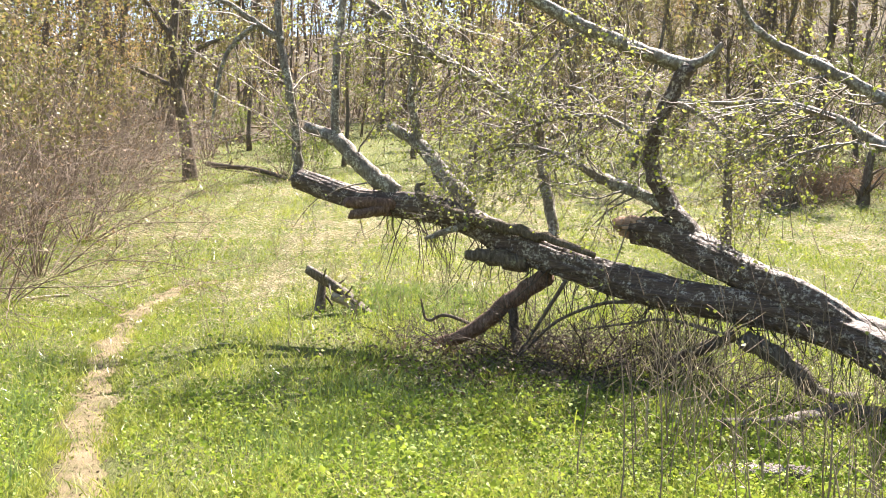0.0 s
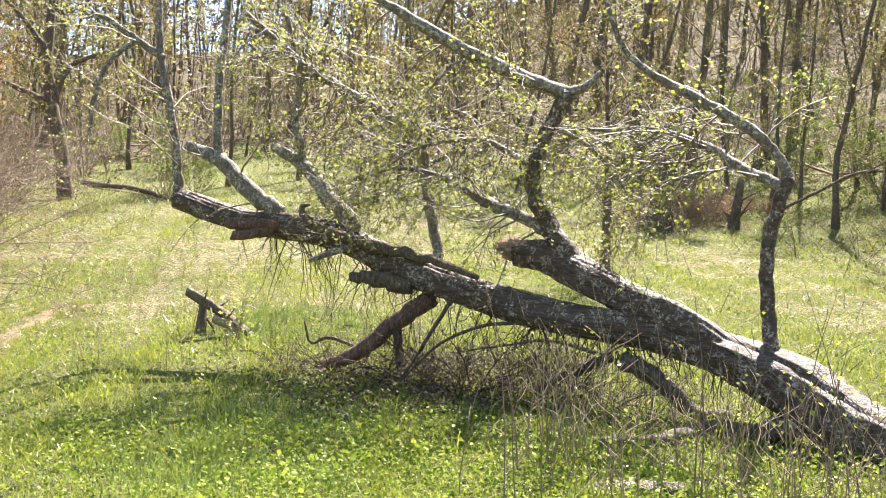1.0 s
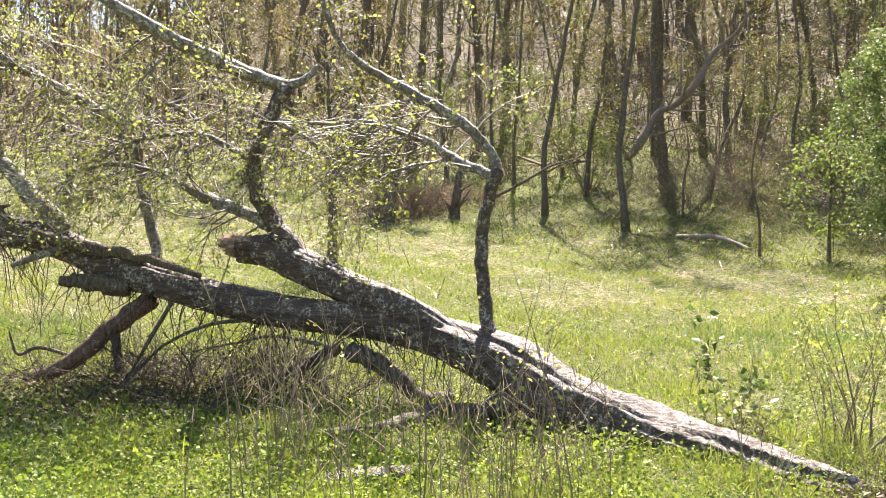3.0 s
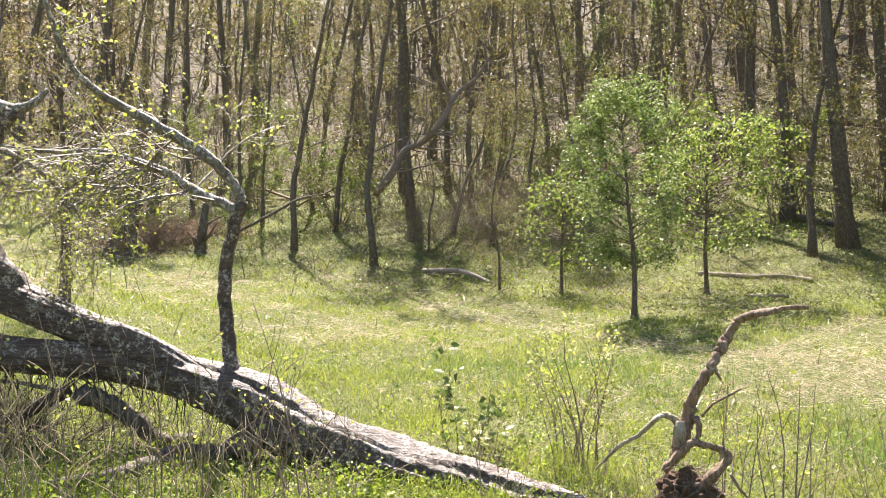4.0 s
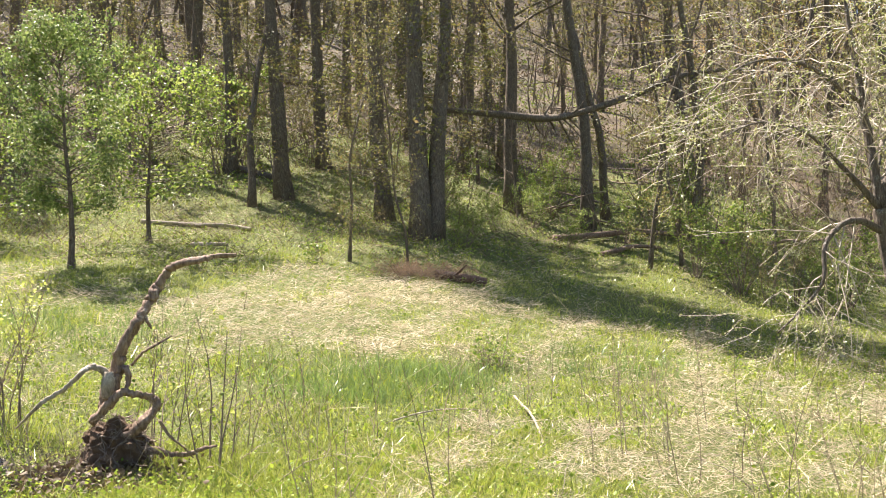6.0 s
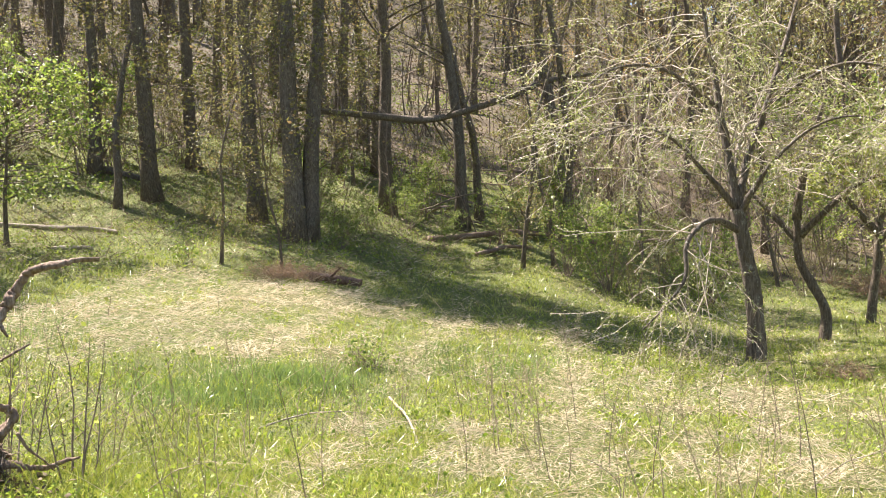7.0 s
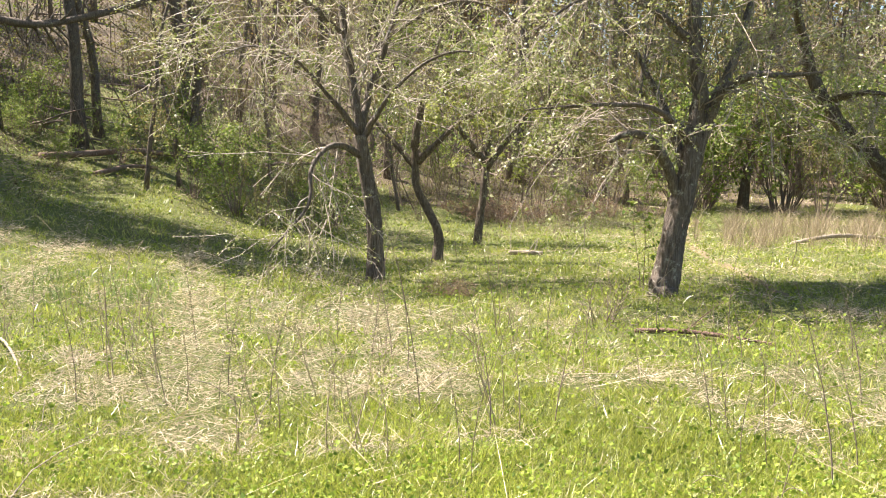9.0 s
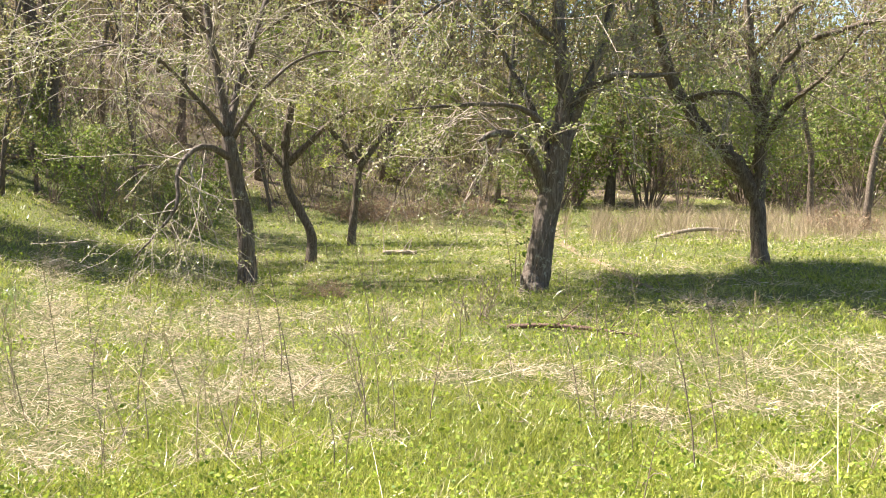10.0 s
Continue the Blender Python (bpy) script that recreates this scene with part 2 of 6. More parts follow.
def dryness(x, y):
    """0 in lush grass, 1 on last year's dead grass."""
    n = np.sin(0.9 * x + 0.4 * y + 1.3) * np.sin(0.55 * y - 0.8 * x + 0.4) + 0.8 * np.sin(2.3 * x + 1.9 * y) * np.sin(1.7 * y - 2.6 * x + 2)
    n = n + 0.9 * np.sin(5.3 * x - 3.1 * y) * np.sin(4.1 * y + 4.4 * x + 1) + 0.7 * np.sin(11.3 * x + 6.1 * y) * np.sin(9.1 * y - 8.4 * x + 1)
    d = 0.04 + 0.10 * np.clip((np.hypot(x, y) - 8) / 6, 0, 1) + 0.13 * n
    for turn, r, wide, much in ((66, 13.0, 1.7, 2.0), (72, 14.0, 1.6, 1.8), (60, 14.5, 1.6, 1.2), (58, 12.0, 1.0, 0.5), (69, 12.0, 0.9, 1.4), (121, 6.9, 0.7, 1.0), (127, 6.8, 0.8, 1.2), (114, 7.6, 0.6, 0.6), (131, 6.0, 0.7, 1.0), (98, 7.0, 0.6, 0.6), (92, 7.5, 0.7, 0.6), (86, 7.0, 0.5, 0.5), (107, 6.6, 0.5, 0.6),
                                (85, 9.5, 1.3, 0.45), (-12, 19.0, 3.0, 0.7), (-4, 22.0, 3.0, 0.7), (4, 26.0, 4.0, 0.8), (12, 25.0, 3.0, 0.6), (24, 20.0, 2.5, 0.5), (36, 18, 2.5, 0.45), (105, 8.5, 1.0, 0.8), (52, 15, 2.0, 0.4), (95, 9.0, 1.0, 0.8), (80, 7.5, 0.8, 0.7), (78, 6.4, 0.6, 0.6)):
        cx, cy = (r + ARM) * math.sin(radians(turn * SWEEP)), (r + ARM) * math.cos(radians(turn * SWEEP))
        d = d + much * np.exp(-((x - cx) ** 2 + (y - cy) ** 2) / (2 * wide * wide)) * (0.30 + 0.62 * n)
    for cx, cy, wide in SMALL_DRY:
        d = d + 0.9 * np.exp(-((x - cx) ** 2 + (y - cy) ** 2) / (2 * wide * wide)) * (0.45 + 0.55 * n)
    return np.clip(d, 0, 1)


# ---------------------------------------------------------------- mesh helpers
def mesh_of(name, verts, faces, materials, smooth=True, slots=None):
    me = bpy.data.meshes.new(name)
    me.from_pydata([tuple(v) for v in verts], [], faces)
    for m in materials:
        me.materials.append(m)
    if smooth:
        me.polygons.foreach_set("use_smooth", np.ones(len(faces), bool))
    if slots is not None:
        me.polygons.foreach_set("material_index", slots)
    me.update()
    return me


def part(name, data, parent, label=""):
    ob = new(name, data)
    ob.parent = parent
    return tagged(ob, label)


def blades(name, base, tip, width, material, rng, bend=0.35):
    """Many grass blades: arrays of base and tip points and widths; each is a bent strip that ends in a point."""
    n = len(base)
    axis = tip - base
    side = np.cross(axis, rng.normal(size=(n, 3)) + np.array([0, 0, 0.01]))
    side /= np.linalg.norm(side, axis=1, keepdims=True) + 1e-9
    mid = base + axis * 0.55 - np.stack([axis[:, 0], axis[:, 1], -0.35 * np.abs(axis[:, 2])], 1) * bend * 0.5
    w = width[:, None] * 0.5
    v = np.stack([base - side * w, base + side * w, mid + side * w * 0.85, mid - side * w * 0.85, tip], 1).reshape(-1, 3)
    k = np.arange(n, dtype=np.int32)[:, None] * 5
    loops = np.concatenate([k, k + 1, k + 2, k + 3, k + 3, k + 2, k + 4], 1).ravel()
    starts = (np.arange(n, dtype=np.int32)[:, None] * 7 + np.array([0, 4], np.int32)).ravel()
    return raw_mesh(name, v, loops, starts, material)


def slivers(name, base, tip, width, material, rng):
    """Many very small pointed blades."""
    n = len(base)
    side = rng.normal(size=(n, 3)) * np.array([1, 1, 0.2])
    side /= np.linalg.norm(side, axis=1, keepdims=True)
    w = width[:, None] * 0.5
    v = np.stack([base - side * w, base + side * w, tip], 1).reshape(-1, 3)
    return raw_mesh(name, v, np.arange(3 * n), np.arange(n) * 3, material)


def raw_mesh(name, verts, loops, starts, material):
    me = bpy.data.meshes.new(name)
    me.vertices.add(len(verts))
    me.vertices.foreach_set("co", np.asarray(verts, np.float32).ravel())
    me.loops.add(len(loops))
    me.loops.foreach_set("vertex_index", np.asarray(loops, np.int32))
    me.polygons.add(len(starts))
    me.polygons.foreach_set("loop_start", np.asarray(starts, np.int32))
    me.materials.append(material)
    me.update(calc_edges=True)
    return me


def leaves(name, places, size, material, rng, droop=0.2, aspect=0.55):
    """Many small leaves: a folded four-cornered blade at each place."""
    n = len(places)
    size = np.broadcast_to(size, (n,)) * rng.uniform(0.6, 1.3, n)
    d = rng.normal(size=(n, 3))
    d[:, 2] = d[:, 2] * 0.6 - droop
    d /= np.linalg.norm(d, axis=1, keepdims=True)
    s = np.cross(d, rng.normal(size=(n, 3)))
    s /= np.linalg.norm(s, axis=1, keepdims=True) + 1e-9
    up = np.cross(s, d)
    L, W = size[:, None], size[:, None] * aspect * 0.5
    a, c = places, places + d * L
    m = places + d * L * 0.45
    v = np.stack([a, m + s * W + up * W * 0.4, c, m - s * W + up * W * 0.4], 1).reshape(-1, 3)
    k = np.arange(n, dtype=np.int32)[:, None] * 4
    loops = np.concatenate([k, k + 1, k + 2, k, k + 2, k + 3], 1).ravel()
    return raw_mesh(name, v, loops, np.arange(2 * n, dtype=np.int32) * 3, material)


def smooth_line(points, steps):
    """Points (x, y, z, radius) to a finer, smooth line through them."""
    p = np.asarray(points, float)
    p = np.vstack([2 * p[0] - p[1], p, 2 * p[-1] - p[-2]])
    out = []
    for i in range(1, len(p) - 2):
        for s in range(steps):
            u = s / steps
            out.append(0.5 * (2 * p[i] + (p[i + 1] - p[i - 1]) * u + (2 * p[i - 1] - 5 * p[i] + 4 * p[i + 1] - p[i + 2]) * u * u + (3 * p[i] - 3 * p[i + 1] + p[i + 2] - p[i - 1]) * u ** 3))
    out.append(p[-2])
    out = np.array(out)
    out[:, 3] = np.maximum(out[:, 3], 0.002)
    return out


class Tubes:
    """Collects round, tapering tubes into one mesh."""

    def __init__(self):
        self.v, self.f, self.n = [], [], 0

    def add(self, line, sides, knots=0.0, seed=0, cap=True, flute=0.0, ridge=0.0):
        line = np.asarray(line, float)
        p, r = line[:, :3], line[:, 3]
        t = np.gradient(p, axis=0)
        t /= np.linalg.norm(t, axis=1, keepdims=True) + 1e-9
        a = np.cross(t[0], (0.31, 0.17, 0.93))
        if np.linalg.norm(a) < 1e-3:
            a = np.cross(t[0], (1, 0, 0))
        ang = np.arange(sides) * 2 * np.pi / sides
        rng = np.random.default_rng(seed + 17)
        far = np.concatenate([[0], np.cumsum(np.linalg.norm(np.diff(p, axis=0), axis=1))])
        ph = rng.uniform(0, 6.28, 6)
        for i in range(len(p)):
            a = a - t[i] * (a @ t[i])
            a /= np.linalg.norm(a) + 1e-9
            b = np.cross(t[i], a)
            rr = r[i] * np.ones(sides)
            if knots:
                rr = rr * (1 + knots * (0.5 * np.sin(2 * ang + ph[0] + i * 0.33) + 0.4 * np.sin(3 * ang + ph[1] - i * 0.21) + 0.25 * np.sin(5 * ang + ph[2] + i * 0.15) + 0.12 * np.sin(i * 0.5 + ph[3]) + 0.3 * rng.normal(size=sides) * 0.5))
            if flute:
                q = min(1.0, max(0.0, (i / len(p) - 0.5) * 2.6))
                rr = rr * (1 + flute * (0.25 + q) * (np.abs(np.sin(3.5 * ang + ph[4] + i * 0.05)) - 0.5 + 0.7 * (np.abs(np.sin(6.5 * ang + ph[5] - i * 0.07)) - 0.5)))
            if ridge:
                s = far[i] * 9
                drift = 0.5 * math.sin(s * 0.11 + ph[0]) + 0.3 * math.sin(s * 0.23 + ph[1])
                for k, w in ((4.5, 0.45), (8, 0.35), (13, 0.2)):
                    groove = np.abs(np.sin(k * ang + ph[2] * k + drift * k * 0.35 + 0.5 * math.sin(s * 0.5 * w + k)))
                    rr = rr * (1 - ridge * w * (1 - groove) ** 2.2 * (0.6 + 0.4 * np.sin(2 * ang + s * 0.25 + k)))
                rr = rr * (1 + ridge * 0.045 * rng.normal(size=sides))
            self.v.append(p[i] + (np.cos(ang) * rr)[:, None] * a + (np.sin(ang) * rr)[:, None] * b)
        n0, m = self.n, len(p)
        for i in range(m - 1):
            for j in range(sides):
                k = (j + 1) % sides
                self.f.append((n0 + i * sides + j, n0 + i * sides + k, n0 + (i + 1) * sides + k, n0 + (i + 1) * sides + j))
        if cap and sides > 3:
            self.f.append(tuple(n0 + (m - 1) * sides + j for j in range(sides)))
            self.f.append(tuple(n0 + sides - 1 - j for j in range(sides)))
        self.n += m * sides

    def mesh(self, name, material):
        return mesh_of(name, np.concatenate(self.v), self.f, [material])


class Twigs:
    """Collects thin three-sided twigs quickly; lines may differ in length."""

    def __init__(self):
        self.lines = {}

    def add(self, line, sides=3, knots=0, seed=0, cap=False):
        self.lines.setdefault(len(line), []).append(line)

    def mesh(self, name, material):
        verts, loops, n0 = [], [], 0
        for m, group in self.lines.items():
            a = np.array(group)
            p, r = a[:, :, :3], a[:, :, 3:]
            t = np.gradient(p, axis=1)
            s = np.cross(t, np.array([0.31, 0.17, 0.93]))
            s /= np.linalg.norm(s, axis=2, keepdims=True) + 1e-9
            u = np.cross(t, s)
            u /= np.linalg.norm(u, axis=2, keepdims=True) + 1e-9
            ring = np.stack([p + r * (math.cos(k) * s + math.sin(k) * u) for k in (0.3, 2.394, 4.489)], 2)
            verts.append(ring.reshape(-1, 3))
            base = n0 + np.arange(len(group))[:, None, None] * m * 3 + np.arange(m - 1)[None, :, None] * 3
            j, k = np.arange(3)[None, None], (np.arange(3)[None, None] + 1) % 3
            loops.append(np.stack([base + j, base + k, base + 3 + k, base + 3 + j], 3).reshape(-1))
            n0 += len(group) * m * 3
        loops = np.concatenate(loops)
        return raw_mesh(name, np.concatenate(verts), loops, np.arange(len(loops) // 4) * 4, material)


def unit(v):
    return v / (np.linalg.norm(v) + 1e-9)


def wander(rng, p, d, length, r0, r1, segs, jitter, pull):
    """A crooked line that starts at p along d; pull bends it up (above 0) or down."""
    line, step = [(*p, r0)], length / segs
    for i in range(segs):
        d = unit(d + rng.normal(size=3) * jitter + np.array([0, 0, pull]))
        p = p + d * step
        u = (i + 1) / segs
        line.append((*p, r0 + (r1 - r0) * u ** 0.8))
    return np.array(line), d


def branch_out(rng, line, count, lo, hi, spread, length, out, sides, r_share, jitter, pull, segs=5, flat=0.0, most=0.2):
    """Side shoots along a line; adds their tubes to out and returns their lines."""
    made, m = [], len(line)
    for _ in range(count):
        u = rng.uniform(lo, hi) * (m - 1)
        i = min(int(u), m - 2)
        q = line[i] + (line[i + 1] - line[i]) * (u - i)
        ax = unit(line[i + 1, :3] - line[i, :3])
        s = unit(np.cross(ax, rng.normal(size=3)))
        s[2] *= 1 - flat
        d = unit(ax * math.cos(spread) + unit(s) * math.sin(spread))
        L = length * rng.uniform(0.55, 1.2) * (1.1 - 0.55 * u / m)
        thick = min(most, max(0.003, q[3] * r_share))
        l2, _ = wander(rng, q[:3], d, L, thick, max(0.002, thick * 0.3), segs, jitter, pull)
        out.add(l2, sides, seed=int(rng.integers(1 << 30)), cap=False)
        made.append(l2)
    return made


def along(rng, lines, each, off, lo=0.25):
    """Random places close to lines."""
    res = []
    for line in lines:
        u = rng.uniform(lo, 1, each) * (len(line) - 1)
        i = np.minimum(u.astype(int), len(line) - 2)
        res.append(line[i, :3] + (line[i + 1, :3] - line[i, :3]) * (u - i)[:, None] + rng.normal(size=(each, 3)) * off)
    return np.concatenate(res)


# ---------------------------------------------------------------- ground
def build_ground():
    turns = np.radians(np.concatenate([np.arange(-180, -34, 4), np.arange(-34, 142, 0.8), np.arange(142, 180, 4)]))
    reach = np.concatenate([[0.25], np.geomspace(0.8, 1500, 110)])
    R, A = np.meshgrid(reach, turns, indexing="ij")
    x, y = R * np.sin(A), R * np.cos(A)
    z = terrain(x.ravel(), y.ravel())
    v = np.stack([x.ravel(), y.ravel(), z], 1)
    n, m = len(turns), len(reach)
    f = [(i * n + j, i * n + (j + 1) % n, (i + 1) * n + (j + 1) % n, (i + 1) * n + j) for i in range(m - 1) for j in range(n)]
    f.append(tuple(range(n - 1, -1, -1)))
    # leaf litter under the woods, meadow soil elsewhere
    slots = []
    for i in range(m - 1):
        for j in range(n):
            k = i * n + j
            slots.append(1 if in_woods(v[k, 0], v[k, 1]) else 0)
    slots.append(0)
    ob = new("ground", mesh_of("ground", v, f, [M_GROUND, M_LITTER], True, np.array(slots, np.int32)))
    tagged(ob, "rising meadow of short spring grass below a wooded slope", "ground", kind="structure")


EDGE_TURNS = [-180, -60, -30, -20, -12, -5, 10, 20, 33, 45, 60, 70, 80, 88, 96, 104, 112, 122, 135, 180]
EDGE_REACH = [40, 20, 22, 32, 40, 45, 38, 34, 32, 30, 27, 25, 25, 26, 25.5, 26, 29, 31, 34, 40]


def edge(turn):
    return float(np.interp(turn, EDGE_TURNS, EDGE_REACH))


SCRUB_TURNS = [-180, 8, 18, 26, 34, 45, 58, 68, 76, 82, 180]
SCRUB_REACH = [99, 60, 27, 21, 18.5, 17.5, 17.5, 17.0, 20, 60, 99]


def scrub(x, y):
    """0 on the meadow, 1 on the brown, twiggy foot of the wooded slope."""
    turn, r = np.degrees(np.arctan2(x, y)), np.hypot(x, y)
    lump = 1.6 * np.sin(0.8 * x + 0.5 * y) * np.sin(0.7 * y - 0.6 * x) + 0.9 * np.sin(2.3 * x) * np.sin(2.1 * y + 1)
    return np.clip((r + lump - np.interp(turn, SCRUB_TURNS, SCRUB_REACH)) / 3.0, 0, 1)


def in_woods(x, y):
    t = math.degrees(math.atan2(x, y))
    return math.hypot(x, y) > edge(t) + 1.5 * math.sin(0.9 * t) + (8 if 24 < t < 90 else 2)


def path_line():
    pts = [(-120, 9.0), (-105, 5.0), (-75, 2.6), (-38, 2.6), (-27, 3.8), (-20.5, 5.5), (-19.4, 8.5), (-18.4, 11.6), (-16.8, 14.2), (-14.8, 15.8), (-13.0, 16.6)]
    return smooth_line([(*spot(t, r), 0.27 - 0.005 * i) for i, (t, r) in enumerate(pts)], 18)


def build_path(line, label):
    rng = np.random.default_rng(4)
    v, f = [], []
    cols = 7
    for i, (x, y, z, w) in enumerate(line):
        j = min(i, len(line) - 2)
        d = line[j + 1, :2] - line[j, :2]
        s = np.array([-d[1], d[0]]) / (np.linalg.norm(d) + 1e-9)
        wl, wr = w * (0.8 + 0.22 * math.sin(i * 0.7) + 0.20 * rng.normal()), w * (0.8 + 0.22 * math.sin(i * 0.9 + 2) + 0.20 * rng.normal())
        for c in range(cols):
            u = c / (cols - 1)
            o = -wl + (wl + wr) * u
            px, py = x + s[0] * o, y + s[1] * o
            v.append((px, py, float(terrain(np.array([px]), np.array([py]))[0]) + 0.022 - 0.045 * abs(2 * u - 1) ** 6 + 0.006 * rng.normal()))
    for i in range(len(line) - 1):
        for c in range(cols - 1):
            f.append((i * cols + c, i * cols + c + 1, (i + 1) * cols + c + 1, (i + 1) * cols + c))
    tagged(new("footpath", mesh_of("footpath", v, f, [M_PATH])), label, "path", kind="structure")


def on_path(x, y, line):
    d = np.full(len(x), 9.0)
    for q in line[::2]:
        d = np.minimum(d, np.hypot(x - q[0], y - q[1]) - q[3])
    return d


def scatter(rng, n, r0, r1, power, t0=-33, t1=141):
    """Random places on the meadow, thinning out with distance."""
    e = 2 - power
    r = (r0 ** e + (r1 ** e - r0 ** e) * rng.random(n)) ** (1 / e)
    a = np.radians(rng.uniform(t0, t1, n))
    return r * np.sin(a), r * np.cos(a), r


def build_grass():
    rng = np.random.default_rng(11)
    line = path_line()
    for name, count, r0, r1, power, label in (("grass", 165000, 4.2, 46, 1.3, "lush green spring grass over the meadow"), ("short_grass", 540000, 4.2, 34, 1.6, "fine short grass between the tufts")):
        x, y, r = scatter(rng, count, r0, r1, power)
        clump = np.sin(2.1 * x + 1.3 * y) * np.sin(1.6 * y - 2.4 * x) + 0.5 * np.sin(5.3 * x + 4.1 * y) * np.sin(4.7 * y - 3.9 * x)
        keep = (rng.random(len(x)) > dryness(x, y) * 1.1) & (on_path(x, y, line) + 0.10 * np.sin(3.7 * x + 2.1 * y) * np.sin(4.3 * y - 2.9 * x) > rng.uniform(-0.30, 0.08, len(x))) & (rng.random(len(x)) < 0.72 + 0.3 * clump) & (rng.random(len(x)) > 0.5 * scrub(x, y))
        x, y, r, clump = x[keep], y[keep], r[keep], clump[keep]
        base = np.stack([x, y, terrain(x, y) - 0.01], 1)
        n = len(x)
        tall = np.where(rng.random(n) < 0.12, 1.7, 1.0) if name == "grass" else 0.75
        h = rng.uniform(0.045, 0.13, n) * (1 + 0.4 * clump) * (1 + r / 60) * tall * np.interp(np.degrees(np.arctan2(x, y)), [50, 75], [1.0, 0.72])
        lean = rng.normal(size=(n, 2)) * 0.6
        tip = base + np.stack([lean[:, 0] * h, lean[:, 1] * h, h], 1)
        w = (0.0046 if name == "grass" else 0.006) * (r / 4) ** 0.5 * rng.uniform(0.6, 1.5, n)
        maker = blades if name == "grass" else slivers
        tagged(new(name, maker(name, base, tip, w, M_GRASS, rng)), label, "grass", kind="stuff")
    # dense fine grass close by
    x, y, r = scatter(rng, 150000, 4.2, 8.0, 1.6, 50, 141)
    keep = rng.random(len(x)) > dryness(x, y)
    x, y = x[keep], y[keep]
    base = np.stack([x, y, terrain(x, y) - 0.005], 1)
    h = rng.uniform(0.025, 0.085, len(x))
    tip = base + np.stack([rng.normal(size=len(x)) * 0.6 * h, rng.normal(size=len(x)) * 0.6 * h, h], 1)
    tagged(new("fine_grass", slivers("fine_grass", base, tip, rng.uniform(0.004, 0.008, len(x)), M_GRASS, rng)), "dense fine green grass close to the ground", "grass", kind="stuff")
    # lush tall grass in strips
    for t0, t1, q0, q1, number in ((-13, 3, 5.5, 9.5, 9000), (57, 74, 8.6, 11.0, 12000), (-24, -20.6, 4.5, 12, 4000), (-7, 4, 12.0, 15.5, 8000), (33, 58, 11, 14.5, 9000), (74, 84, 10.5, 12.5, 3000)):
        turn, r = rng.uniform(t0, t1, number), rng.uniform(q0, q1, number)
        u, w = (turn - t0) / (t1 - t0), (r - q0) / (q1 - q0)
        x, y = r * np.sin(np.radians(turn)), r * np.cos(np.radians(turn))
        lump = np.sin(2.7 * x + 1.1 * y) * np.sin(2.2 * y - 1.7 * x) + 0.6 * np.sin(6.1 * x) * np.sin(5.3 * y)
        keep = (rng.random(number) < (0.5 + 0.5 * lump) * np.minimum(1, 16 * u * (1 - u) * w * (1 - w))) & (on_path(x, y, line) > 0.03)
        x, y, r = x[keep], y[keep], r[keep]
        n = len(x)
        base = np.stack([x, y, terrain(x, y) - 0.01], 1)
        h = rng.uniform(0.08, 0.20, n)
        lean = rng.normal(size=(n, 2)) * 0.45
        tip = base + np.stack([lean[:, 0] * h, lean[:, 1] * h, h], 1)
        tagged(new("lush_grass", blades("lush_grass", base, tip, 0.0055 * (r / 5) ** 0.5 * rng.uniform(0.6, 1.4, n), M_GRASS_LUSH, rng, 0.5)), "strip of taller blue-green grass blades", "grass", kind="stuff")
    # dead, bleached grass that lies about
    x, y, r = scatter(rng, 850000, 4.2, 40, 1.45)
    keep = (rng.random(len(x)) < dryness(x, y) ** 1.3 * np.where(r < 11, 0.8, 1.2)) & (on_path(x, y, line) > -0.05)
    x, y, r = x[keep], y[keep], r[keep]
    n = len(x)
    base = np.stack([x, y, terrain(x, y) + rng.uniform(0, 0.07, n)], 1)
    h = np.where(rng.random(n) < 0.2, 2.2, 1.0) * rng.uniform(0.025, 0.075, n) * np.maximum(1, r / 7) ** 0.8
    a = rng.uniform(0, 6.28, n)
    rise = rng.uniform(0.0, 0.7, n) ** 2
    tip = base + np.stack([np.cos(a) * h, np.sin(a) * h, rise * h + 0.01], 1)
    tagged(new("dead_grass", blades("dead_grass", base, tip, 0.0025 * (r / 4) ** 0.55 * rng.uniform(0.6, 1.3, n), M_STRAW, rng, 0.1)), "bleached straw of last year lying in patches", "grass", kind="stuff")
    # long straw stems
    x, y, r = scatter(rng, 3600, 4.2, 24, 1.2, 30, 141)
    keep = rng.random(len(x)) < 0.10 + 1.6 * dryness(x, y)
    x, y = x[keep], y[keep]
    n = len(x)
    base = np.stack([x, y, terrain(x, y) + 0.02], 1)
    h = rng.uniform(0.18, 0.75, n)
    a = rng.uniform(0, 6.28, n)
    rise = rng.uniform(0, 1, n) ** 3
    tip = base + np.stack([np.cos(a) * h, np.sin(a) * h, rise * h + 0.04], 1)
    tagged(new("straw_stems", blades("straw_stems", base, tip, rng.uniform(0.0022, 0.0045, n), M_STRAW, rng, 0.05)), "long bent straw stems lying over the grass", "grass", kind="stuff")
    # dry tufts where the old grass stands up
    cx, cy, cr = scatter(rng, 420, 3.6, 17, 1.0, 30, 141)
    pick = rng.random(len(cx)) < 0.25 + 1.2 * dryness(cx, cy)
    cx, cy, cr = cx[pick], cy[pick], cr[pick]
    k = np.repeat(np.arange(len(cx)), 34)
    n = len(k)
    size = rng.uniform(0.08, 0.24, len(cx))[k]
    a, q = rng.uniform(0, 6.28, n), rng.random(n) ** 0.6
    x, y = cx[k] + np.cos(a) * q * 0.07, cy[k] + np.sin(a) * q * 0.07
    base = np.stack([x, y, terrain(x, y)], 1)
